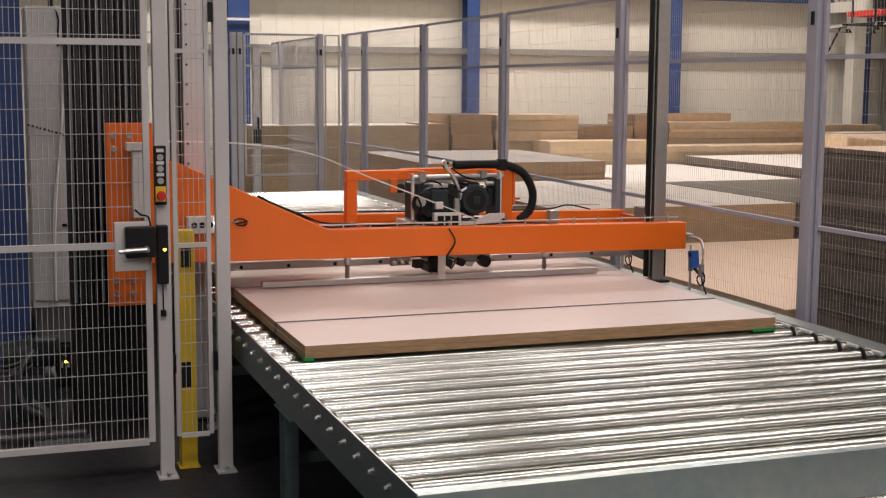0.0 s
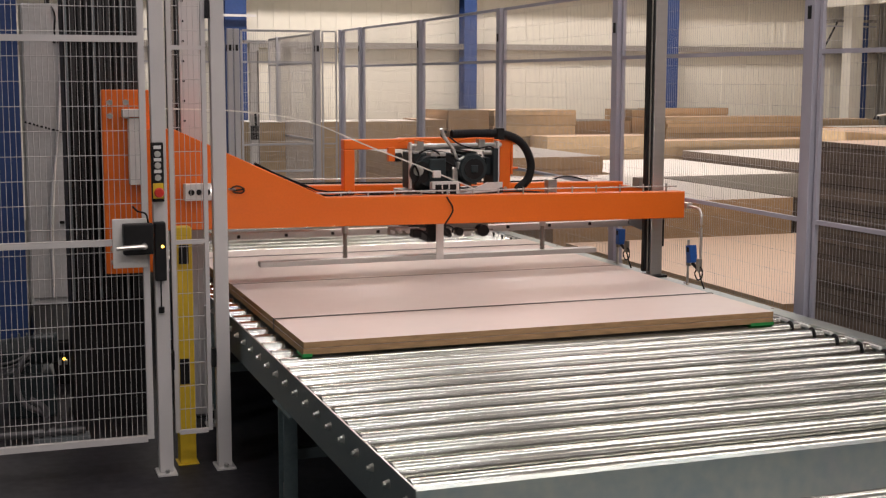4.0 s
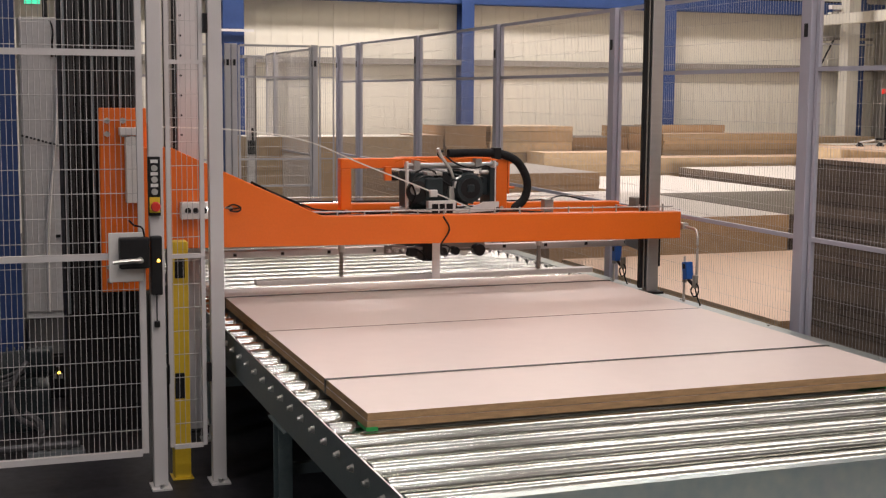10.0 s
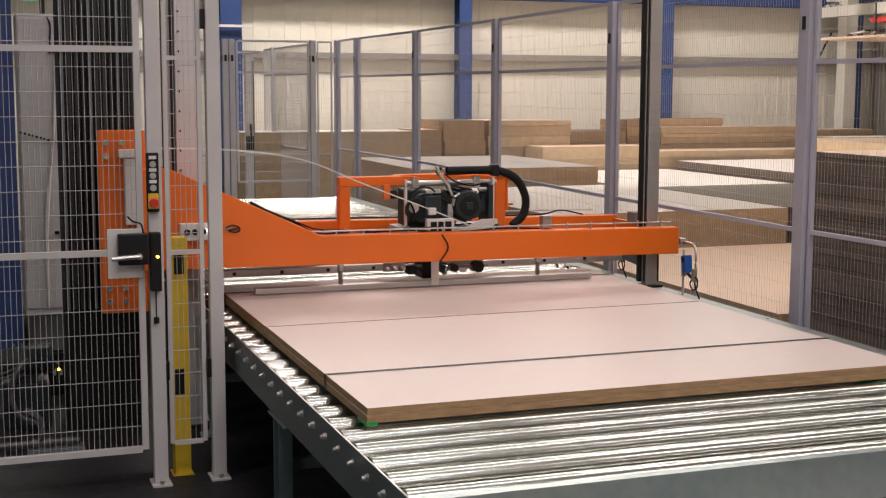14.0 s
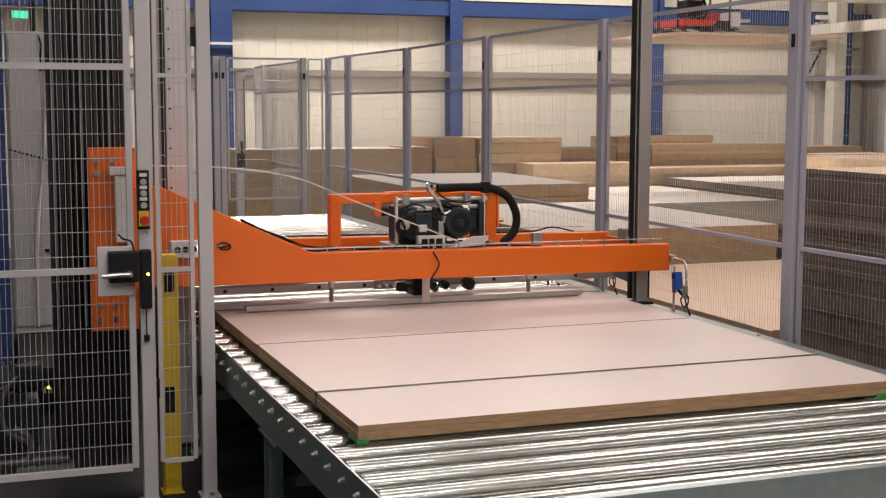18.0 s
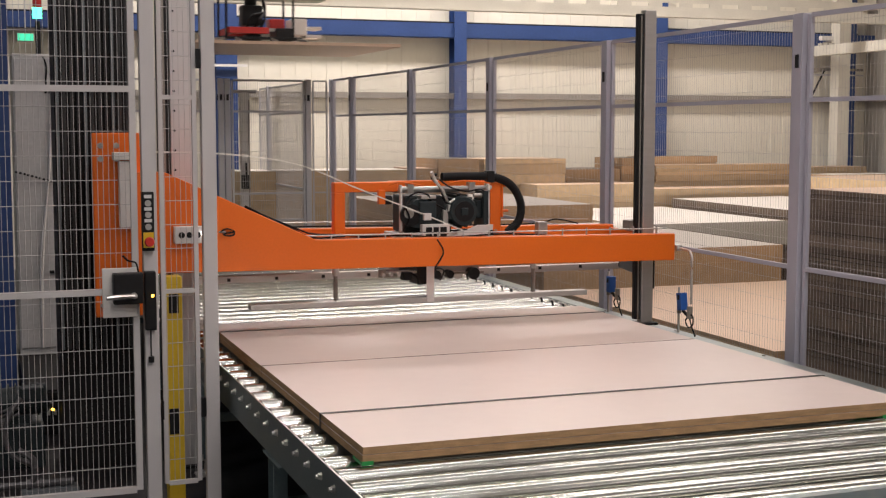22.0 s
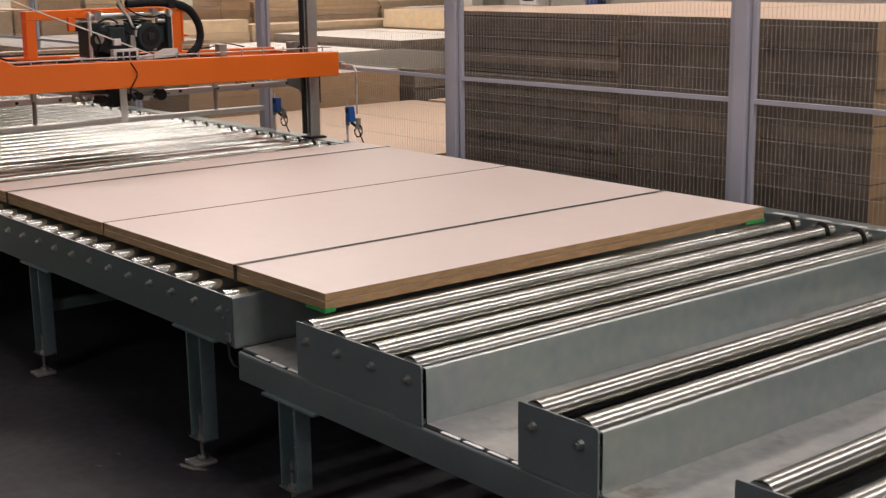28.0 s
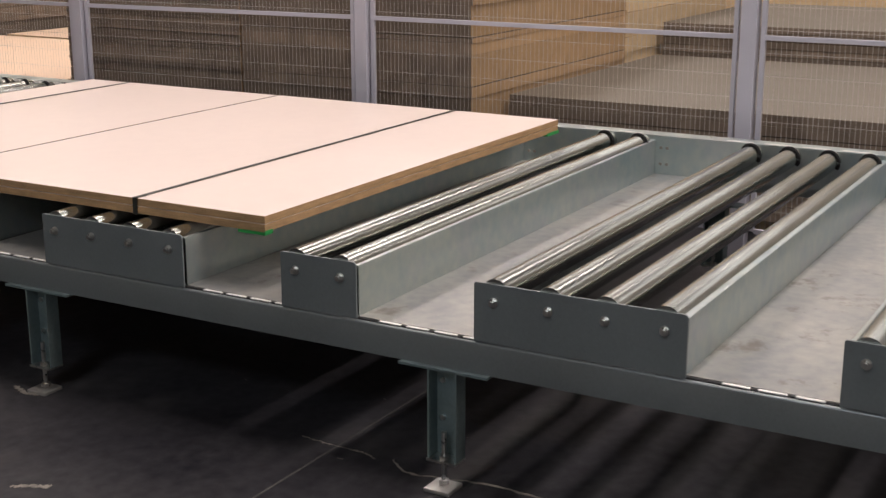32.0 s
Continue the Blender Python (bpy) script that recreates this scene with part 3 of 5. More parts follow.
        foot(t, XR - 0.02, y, BEAM_Z0 - 0.008)


conveyor_sections()


# ---- fences ----
def post(t, x, y, ztop, material, w=0.058, d=0.05):
    p = part("post", boxed(x - w / 2, x + w / 2, y - d / 2, y + d / 2, 0.008, ztop, 0.003), material, t)
    part("foot_plate", boxed(x - w / 2 - 0.012, x + w / 2 + 0.012, y - d / 2 - 0.035, y + d / 2 + 0.035, 0, 0.008), material, p)
    for s in (-1, 1):
        part("anchor_bolt", rod(bmesh.new(), (x, y + s * (d / 2 + 0.018), 0.008), (x, y + s * (d / 2 + 0.018), 0.024), 0.011, 6), BOLT, p)
    return p


def mesh_panel(t, x0, y0, x1, y1, rails, frame_m, wire_m, dv=0.0222, dh=0.1, fr=0.02, wr=0.0012, hw=1.25):
    """A framed wire panel from (x0, y0) to (x1, y1), with rails at the given heights."""
    a, b = Vector((x0, y0, 0)), Vector((x1, y1, 0))
    d = (b - a).normalized()
    n = Vector((-d.y, d.x, 0))
    zb, zt = rails[0], rails[-1]
    L = (b - a).length

    def bar(bm, s0, s1, za, zc, half):
        vs = []
        for z in (za, zc):
            for s, o in ((s0, -half), (s1, -half), (s1, half), (s0, half)):
                p = a + d * s + n * o
                vs.append(bm.verts.new((p.x, p.y, z)))
        for f in ((3, 2, 1, 0), (4, 5, 6, 7), (0, 1, 5, 4), (1, 2, 6, 5), (2, 3, 7, 6), (3, 0, 4, 7)):
            bm.faces.new([vs[k] for k in f])

    bm = bmesh.new()
    bar(bm, 0, fr, zb, zt, fr / 2)
    bar(bm, L - fr, L, zb, zt, fr / 2)
    for z in rails:
        bar(bm, fr, L - fr, z - fr / 2, z + fr / 2, fr / 2)
    bmesh.ops.recalc_face_normals(bm, faces=bm.faces)
    f = part("panel_frame", bm, frame_m, t)
    verts, faces = [], []
    k = 1
    while k * dv < L - fr:
        p = a + d * (k * dv) + n * 0.004
        wires(verts, faces, (p.x, p.y, zb), (p.x, p.y, zt), wr)
        k += 1
    z = zb + dh
    while z < zt - 0.03:
        p, q = a + d * fr, b - d * fr
        wires(verts, faces, (p.x, p.y, z), (q.x, q.y, z), wr * hw)
        z += dh
    me = bpy.data.meshes.new("wire_mesh")
    o = ORI[t]
    me.from_pydata([v - o for v in verts], [], faces)
    me.materials.append(wire_m)
    w = new("wire_mesh", me)
    w.parent = f
    tagged(w, kind="stuff")
    return f


def hinge_mark(p, x, y, z):
    part("clip", boxed(x - 0.012, x + 0.012, y - 0.031, y - 0.024, z - 0.03, z + 0.03), BLACK, p)
    part("clip", boxed(x - 0.034, x - 0.028, y - 0.012, y + 0.012, z - 0.03, z + 0.03), BLACK, p)


FENCE_POSTS = [(2.685, 10.65), (2.678, 9.85), (2.694, 8.0), (2.633, 5.95), (2.572, 3.94), (2.548, 1.965), (2.635, 0.11), (2.62, -1.875), (2.62, -3.8), (2.62, -5.7)]
fence = thing("safety_fence", 2.63, 2.0, 0, "grey-lilac steel safety fence with wire mesh panels beside the conveyor", "fence", "safety fences")
for x, y in FENCE_POSTS:
    hinge_mark(post(fence, x, y, 2.19, POST_BLUE, 0.06, 0.07), x, y, 1.975)
for (x0, y0), (x1, y1) in zip(FENCE_POSTS, FENCE_POSTS[1:]):
    mesh_panel(fence, x0, y0 - 0.05, x1, y1 + 0.05, (0.18, 1.03, 1.80, 2.18), POST_BLUE, WIRE_GREY, dh=0.098, wr=0.0009, hw=0.85)

far_fence = thing("far_safety_fence", 2.3, 10, 0, "grey steel safety fence across the far end of the conveyor", "fence", "safety fences")
FP = [(0.2, 9.8), (1.32, 9.8), (1.385, 9.8), (2.20, 9.8)]
for x, y in FP:
    hinge_mark(post(far_fence, x, y, 2.155, POST_PALE, 0.055, 0.05), x, y, 1.97)
mesh_panel(far_fence, 1.425, 9.8, 2.17, 9.8, (0.75, 1.018, 1.833, 2.14), POST_PALE, WIRE_GREY, dh=0.098, wr=0.0016)
mesh_panel(far_fence, 0.24, 9.8, 1.27, 9.8, (0.75, 1.018, 1.833, 2.14), POST_PALE, WIRE_GREY, dh=0.098, wr=0.0016)
mesh_panel(far_fence, 2.245, 9.8, 2.40, 9.79, (0.18, 1.018, 1.833, 2.14), POST_PALE, WIRE_GREY, fr=0.015, wr=0.0012)
for (y0, y1) in ((10.5, 12.3), (12.3, 12.85)):
    post(far_fence, 2.35, y0, 2.16, POST_PALE, 0.055, 0.05)
    mesh_panel(far_fence, 2.35, y0 + 0.04, 2.35, y1 - 0.04, (0.18, 1.018, 1.833, 2.14), POST_PALE, WIRE_GREY, dh=0.098, wr=0.0016)

gate = thing("gate_fence", -1.2, 2.39, 0, "light grey fence with a wire mesh gate and two posts", "fence", "safety fences")
POSTS_L = [post(gate, -0.336, 2.39, 2.45, POST_GREY), post(gate, -0.085, 2.40, 2.45, POST_GREY), post(gate, -2.3, 2.39, 2.45, POST_GREY)]
leaf = mesh_panel(gate, -2.25, 2.38, -0.385, 2.38, (0.16, 1.0, 1.832, 2.4), POST_GREY, WIRE_LIGHT, fr=0.026)
mesh_panel(gate, -0.292, 2.395, -0.134, 2.40, (0.17, 0.99, 1.80, 2.4), POST_GREY, WIRE_LIGHT, fr=0.018)
part("hinge", boxed(-0.30, -0.292, 2.37, 2.40, 0.45, 0.53), BLACK, POSTS_L[0])
part("hinge", boxed(-0.134, -0.116, 2.37, 2.40, 0.45, 0.53), BLACK, POSTS_L[1])
part("hinge", boxed(-0.134, -0.116, 2.37, 2.40, 1.92, 2.0), BLACK, POSTS_L[1])


# ---- pale scrapes on the floor ----
def floor_scrape(points, width, seed, material=None, label="pale scrape on the dark concrete floor"):
    rnd = random.Random(seed)
    path = curve([(x, y, 0.0) for x, y in points], 30)
    bm = bmesh.new()
    rows = []
    for p in path:
        w = width * rnd.uniform(0.15, 1.0)
        o = rnd.uniform(-0.004, 0.004)
        rows.append([bm.verts.new((p.x + o - w / 2, p.y, 0.0008)), bm.verts.new((p.x + o + w / 2, p.y, 0.0008))])
    for a, c in zip(rows, rows[1:]):
        bm.faces.new((a[0], a[1], c[1], c[0]))
    for f in bm.faces:
        f.normal_update()
        if f.normal.z < 0:
            f.normal_flip()
    structure("floor_scrape", bm, material or SCRAPE, label, "floor mark")


floor_scrape([(0.10, -1.30), (0.09, -1.40), (0.086, -1.53), (0.065, -1.59)], 0.012, 1)
floor_scrape([(0.084, -1.64), (0.03, -1.72), (0.04, -1.80), (0.07, -1.95), (0.068, -2.12), (0.05, -2.3)], 0.014, 2)
floor_scrape([(-0.6, -0.80), (-0.57, -0.85), (-0.55, -0.9)], 0.03, 3)
floor_scrape([(-0.03, -0.2), (-0.06, -0.28), (-0.05, -0.34)], 0.03, 4)
floor_scrape([(-0.03, 0.17), (-0.06, 0.22), (-0.07, 0.28)], 0.03, 6)
for k, (cx0, cy0) in enumerate(((-0.80, -0.10), (-0.62, -0.07))):
    floor_scrape([(cx0 + 0.03, cy0 - 0.012), (cx0 + 0.09, cy0 + 0.006), (cx0 + 0.16, cy0 + 0.002)], 0.012, 20 + k, RUBBER, "dark hairline crack in the concrete floor")
rnd = random.Random(5)
for k in range(14):
    fx, fy = rnd.uniform(-0.5, 0.6), rnd.uniform(-2.2, 0.6)
    a = rnd.uniform(0, 3.1)
    d = rnd.uniform(0.008, 0.03)
    floor_scrape([(fx, fy), (fx + d * 0.5 * math.cos(a), fy + d * 0.5 * math.sin(a)), (fx + d * math.cos(a), fy + d * math.sin(a))], 0.006, 40 + k)


def sensor_column():
    t = thing("far_sensor_column", 1.59, 10.0, 0, "white sensor column with a black reader box by the far fence", "sensor")
    part("column", boxed(1.56, 1.65, 10.0, 10.1, 0.0, 2.02, 0.004), WHITE_PLATE, t)
    part("cable_strip", boxed(1.632, 1.646, 9.99, 9.9995, 0.4, 1.95), GIRT, t)
    part("reader", boxed(1.55, 1.62, 9.92, 9.9995, 1.06, 1.2, 0.006), BLACK, t)
    part("plug", rod(bmesh.new(), (1.6, 9.96, 1.2), (1.6, 9.98, 1.32), 0.012, 8), BLACK, t)
    part("cap", boxed(1.5, 1.72, 9.98, 10.12, 2.02, 2.05, 0.003), POST_PALE, t)


sensor_column()


structure("floor_joint", boxed(-1.2, 2.6, -1.444, -1.436, -0.002, 0.0007), JOINT, "faint sawn joint in the dark concrete floor", "floor joint")


def corner_fittings():
    """Cable trays, a diagonal brace and a pipe in the corner of the hall."""
    t = thing("cable_tray", 10.6, 12.7, 2.8, "white cable trays fixed in the corner of the hall", "cable tray", "", "structure")
    part("tray", boxed(10.40, 10.84, 12.66, 12.74, 2.91, 2.97, 0.004), WHITE_PLATE, t)
    part("tray", boxed(10.36, 10.92, 12.64, 12.70, 2.835, 2.865, 0.004), CREAM_STEEL, t)
    for k in range(6):
        part("clip", boxed(10.38 + k * 0.09, 10.40 + k * 0.09, 12.62, 12.638, 2.83, 2.87), GIRT, t)
    part("hanger", boxed(10.60, 10.63, 12.71, 12.99, 2.865, 2.905), GIRT, t)
    b = thing("wall_brace", 10.5, 12.85, 2.2, "dark steel brace with a rail on the wall", "brace", "", "structure")
    part("diagonal", rod(bmesh.new(), (10.40, 12.86, 2.14), (10.60, 12.86, 2.50), 0.014, 8), BLACK, b)
    part("rail", boxed(10.58, 11.26, 12.84, 12.88, 2.49, 2.525), GIRT, b)
    part("rail", boxed(10.42, 11.26, 12.84, 12.87, 2.42, 2.44), POST_PALE, b)
    part("bracket", boxed(10.56, 10.60, 12.87, 13.09, 2.48, 2.53), GIRT, b)
    part("bracket", boxed(10.39, 10.42, 12.87, 13.09, 2.12, 2.16), GIRT, b)


corner_fittings()
structure("conduit_rail", boxed(1.7, 2.2, 12.80, 12.83, 2.41, 2.44), WHITE_PLATE, "white conduit rail fixed across the blue column", "conduit")


# ---- gate hardware ----
def bars(parent, x0, x1, y, zs, h=0.004):
    """Plain bars in place of small unreadable writing."""
    for z in zs:
        part("label_bar", boxed(x0, x1, y - 0.0015, y, z - h / 2, z + h / 2), LABEL_WHITE, parent)


def gate_lock():
    t = thing("gate_lock", -0.44, 2.36, 0.9, "black safety lock on a pale grey plate with a lever handle", "lock")
    part("mounting_plate", boxed(-0.535, -0.395, 2.355, 2.365, 0.895, 1.10, 0.004), WHITE_PLATE, t)
    part("lock_body", boxed(-0.495, -0.375, 2.30, 2.354, 0.955, 1.082, 0.006), BLACK, t)
    bm = rod(bmesh.new(), (-0.415, 2.30, 0.992), (-0.415, 2.27, 0.992), 0.012, 10)
    tube(bm, curve([(-0.415, 2.272, 0.992), (-0.46, 2.268, 0.992), (-0.527, 2.268, 0.988)], 8), 0.010, 8)
    part("handle", bm, STEEL, t)
    b = part("interlock_switch", boxed(-0.368, -0.322, 2.315, 2.36, 0.84, 1.085, 0.006), BLACK, t)
    part("status_light", rod(bmesh.new(), (-0.338, 2.315, 0.985), (-0.338, 2.311, 0.985), 0.006, 10), AMBER_LIGHT, b)
    part("pull_cord", rod(bmesh.new(), (-0.343, 2.355, 0.84), (-0.343, 2.355, 0.72), 0.003, 6), BLACK, t)
    part("cord_knob", rod(bmesh.new(), (-0.343, 2.355, 0.70), (-0.343, 2.355, 0.725), 0.012, 10), BLACK, t)
    part("cable", tube(bmesh.new(), curve([(-0.39, 2.34, 1.08), (-0.40, 2.34, 1.12), (-0.43, 2.35, 1.13), (-0.45, 2.36, 1.15)], 12), 0.004, 6), RUBBER, t)


gate_lock()


def button_panel():
    t = thing("push_button_panel", -0.346, 2.345, 1.16, "black push button station with a red emergency stop", "control panel")
    part("housing", boxed(-0.372, -0.322, 2.335, 2.362, 1.168, 1.412, 0.004), BLACK, t)
    for z in (1.365, 1.318, 1.268):
        part("button", rod(bmesh.new(), (-0.347, 2.335, z), (-0.347, 2.325, z), 0.013, 14), ALU, t)
    bars(t, -0.362, -0.332, 2.334, (1.393, 1.342, 1.294), 0.014)
    part("yellow_collar", boxed(-0.368, -0.326, 2.330, 2.335, 1.182, 1.245), YELLOW, t)
    bm = rod(bmesh.new(), (-0.347, 2.330, 1.208), (-0.347, 2.305, 1.208), 0.012, 12)
    rod(bm, (-0.347, 2.305, 1.208), (-0.347, 2.292, 1.208), 0.021, 16, 0.017)
    part("emergency_stop", bm, RED, t, "red mushroom button")


button_panel()


def light_barrier():
    t = thing("light_barrier_column", -0.22, 2.5, 0, "tall yellow light barrier housing standing on the floor", "safety sensor")
    part("housing", boxed(-0.262, -0.192, 2.48, 2.56, 0.004, 1.04, 0.004), YELLOW, t)
    part("floor_plate", boxed(-0.272, -0.182, 2.47, 2.57, 0, 0.004), YELLOW, t)
    part("top_cap", boxed(-0.258, -0.196, 2.478, 2.562, 1.006, 1.042, 0.003), YELLOW, t)
    part("lens_window", boxed(-0.25, -0.208, 2.474, 2.4795, 0.885, 0.968, 0.002), BLACK, t)
    part("lens_window", boxed(-0.256, -0.214, 2.474, 2.4795, 0.36, 0.472, 0.002), BLACK, t)


light_barrier()


# ---- strapping machine ----
def guide_column(x, y, w, label, tall, material, rw, rd, z0=0.0):
    t = thing("guide_column", x, y, z0, label, "column", "guide columns of the strapping machine")
    part("profile", boxed(x, x + w, y, y + 0.05, z0 + 0.012, tall, 0.004), material, t)
    part("base_plate", boxed(x - 0.02, x + w + 0.02, y - 0.03, y + 0.08, z0, z0 + 0.012), BLACK, t)
    part("guide_rail", boxed(x - rw, x - 0.002, y + 0.01, y + 0.01 + rd, z0 + 0.03, tall - 0.02, 0.003), BLACK, t)
    part("rail_edge", boxed(x - rw * 0.55, x - rw * 0.4, y + 0.004, y + 0.0095, z0 + 0.03, tall - 0.03), GIRT, t)
    return t


bp = guide_column(2.328, 3.045, 0.068, "grey aluminium guide column with a black rail", 2.29, ALU, 0.036, 0.03, TOP + 0.006)
wm = guide_column(-0.112, 3.28, 0.104, "pale grey guide column with a row of holes and a black rail", 3.1, POST_GREY, 0.06, 0.05)
z = 0.9
while z < 3.0:
    part("hole", rod(bmesh.new(), (-0.095, 3.2795, z), (-0.095, 3.272, z), 0.006, 8), BLACK, wm)
    z += 0.095

mast = thing("machine_mast", -0.47, 3.5, 0, "broad black ribbed mast cover of the strapping machine", "mast")
part("core", boxed(-0.64, -0.26, 3.42, 3.72, 0.0, 3.2), BLACK, mast)
for k in range(12):
    x = -0.635 + k * 0.0325
    part("rib", boxed(x, x + 0.014, 3.395, 3.42, 0.6, 3.2, 0.003), MAST_GREY if k % 4 else DARK_PLATE, mast)

arm = thing("strapping_arm", 0.0, 3.0, 0.7, "orange strapping machine arm carrying a motor head over the boards", "strapping machine")
ORI[arm] = Vector((0, 3.0, 0.7))


def beam(y0, y1, x0):
    bm = bmesh.new()
    prism(bm, [(x0, 0.848), (2.443, 0.817), (2.443, 0.957), (0.51, 0.979), (-0.2, 1.31), (x0, 1.31)], y0, y1)
    bmesh.ops.bevel(bm, geom=bm.edges[:], offset=0.003, segments=1, affect="EDGES")
    return bm


part("front_beam", beam(2.9, 2.972, -0.335), ORANGE, arm)
part("rear_beam", beam(3.60, 3.672, -0.335), ORANGE, arm)
part("end_beam", boxed(2.41, 2.438, 2.975, 3.596, 0.83, 0.94), ORANGE, arm)
part("inner_web", boxed(-0.3, 0.62, 2.976, 3.596, 0.86, 0.93), ORANGE, arm)
cp = part("carriage_plate", boxed(-0.51, -0.30, 2.955, 2.985, 0.65, 1.487, 0.006), ORANGE, arm)
part("carriage_plate", boxed(-0.44, -0.28, 2.986, 3.38, 0.72, 1.42, 0.006), ORANGE, arm)
for zz in (1.43, 1.37, 0.765, 0.705):
    for xx in (-0.475, -0.405):
        part("bolt", rod(bmesh.new(), (xx, 2.955, zz), (xx, 2.938, zz), 0.014, 6), BOLT, cp)
cb = part("control_box", boxed(-0.165, -0.03, 2.845, 2.898, 0.985, 1.062, 0.005), WHITE_PLATE, arm, "pale control box with dark switches")
for xx in (-0.135, -0.10, -0.062):
    part("switch", rod(bmesh.new(), (xx, 2.845, 1.024), (xx, 2.838, 1.024), 0.014, 12), BLACK, cb)
part("indicator", rod(bmesh.new(), (-0.036, 2.845, 1.03), (-0.036, 2.838, 1.03), 0.01, 12), WHITE_LIGHT, cb)
part("terminal_box", boxed(-0.40, -0.33, 2.90, 2.954, 1.06, 1.36, 0.005), WHITE_PLATE, arm)
part("terminal_lid", boxed(-0.425, -0.325, 2.89, 2.954, 1.365, 1.40, 0.004), WHITE_PLATE, arm)
part("cable_loop", tube(bmesh.new(), curve([(0.05, 2.897, 1.03), (0.08, 2.885, 1.045), (0.115, 2.885, 1.03), (0.10, 2.885, 1.012), (0.06, 2.885, 1.02), (0.115, 2.888, 1.03)], 24), 0.004, 6), RUBBER, arm)
part("hook", rod(bmesh.new(), (0.045, 2.9, 1.03), (0.075, 2.888, 1.03), 0.005, 8), STEEL, arm)

# cable run on the beam's upper edge
part("cable_rail", rod(bmesh.new(), (0.30, 2.915, 1.0), (2.40, 2.915, 0.985), 0.0035, 8), ALU, arm)
for k in range(15):
    x = 0.45 + k * 0.135
    part("rail_clip", boxed(x - 0.002, x + 0.002, 2.910, 2.920, 0.955, 1.0), ALU, arm)
for j, (dy, dz) in enumerate(((0.03, 0.004), (0.045, 0.012), (0.052, 0.0))):
    pts = [(x, 2.92 + dy + 0.006 * math.sin(7 * x + j), 0.982 - 0.0115 * (x - 0.5) + dz + 0.006 * math.sin(11 * x + 2 * j) + (0.466 * (0.5 - x) if x < 0.5 else 0)) for x in [0.18 + 0.06 * i for i in range(9 + j * 9)]]
    part("cable", tube(bmesh.new(), pts, 0.005, 6), RUBBER, arm)
part("rear_cable_rail", rod(bmesh.new(), (0.40, 3.64, 1.012), (2.30, 3.64, 0.99), 0.0035, 8), STEEL, arm)
part("rear_cable", tube(bmesh.new(), curve([(0.3, 3.62, 0.992), (0.9, 3.63, 0.985), (1.5, 3.62, 0.975), (1.95, 3.63, 0.972), (2.08, 3.6, 0.995), (2.20, 3.56, 0.972)], 40), 0.0045, 6), RUBBER, arm)
tip = part("tip_block", boxed(2.385, 2.45, 3.30, 3.38, 0.942, 1.0, 0.004), GIRT, arm)
part("socket", rod(bmesh.new(), (2.43, 3.2995, 0.965), (2.43, 3.29, 0.965), 0.013, 10), BLACK, tip)
part("clamp_block", boxed(1.70, 1.75, 2.99, 3.04, 0.95, 1.03, 0.003), STEEL, arm)

# orange portal with the motor head
bm = bmesh.new()
box(bm, 0.660, 0.715, 3.13, 3.19, 0.85, 1.19)
box(bm, 0.660, 0.99, 3.13, 3.19, 1.19, 1.24)
bmesh.ops.bevel(bm, geom=bm.edges[:], offset=0.004, segments=1, affect="EDGES")
part("portal", bm, ORANGE, arm)
bm = boxed(1.487, 1.549, 3.13, 3.19, 0.85, 1.23)
box(bm, 0.98, 1.50, 3.24, 3.29, 1.20, 1.24)
bmesh.ops.bevel(bm, geom=bm.edges[:], offset=0.004, segments=1, affect="EDGES")
part("portal", bm, ORANGE, arm)
part("stop_bracket", boxed(0.88, 0.915, 3.10, 3.13, 1.13, 1.20, 0.003), ORANGE, arm)
part("rubber_stop", rod(bmesh.new(), (0.915, 3.115, 1.15), (0.95, 3.115, 1.15), 0.022, 12), RUBBER, arm)
part("guide_rod", rod(bmesh.new(), (0.99, 3.12, 1.205), (1.49, 3.12, 1.205), 0.011, 12), STEEL, arm)
part("guide_rod", rod(bmesh.new(), (0.99, 3.22, 1.19), (1.49, 3.22, 1.19), 0.011, 12), STEEL, arm)
for x in (1.03, 1.36):
    part("bearing_block", boxed(x, x + 0.034, 3.095, 3.145, 1.18, 1.235, 0.004), STEEL, arm)
part("side_plate", boxed(0.985, 0.997, 3.08, 3.105, 0.90, 1.225, 0.003), WHITE_PLATE, arm)
part("side_plate", boxed(1.455, 1.467, 3.08, 3.105, 0.92, 1.225, 0.003), WHITE_PLATE, arm)
head = part("strapping_head", boxed(1.02, 1.22, 3.12, 3.32, 0.98, 1.17, 0.012), MOTOR, arm)
part("gear_case", rod(bmesh.new(), (1.09, 3.06, 1.08), (1.09, 3.13, 1.08), 0.075, 20), MOTOR, head, smooth=True)
part("gear_case", rod(bmesh.new(), (1.172, 3.07, 1.12), (1.172, 3.13, 1.12), 0.045, 20), BLACK, head, smooth=True)


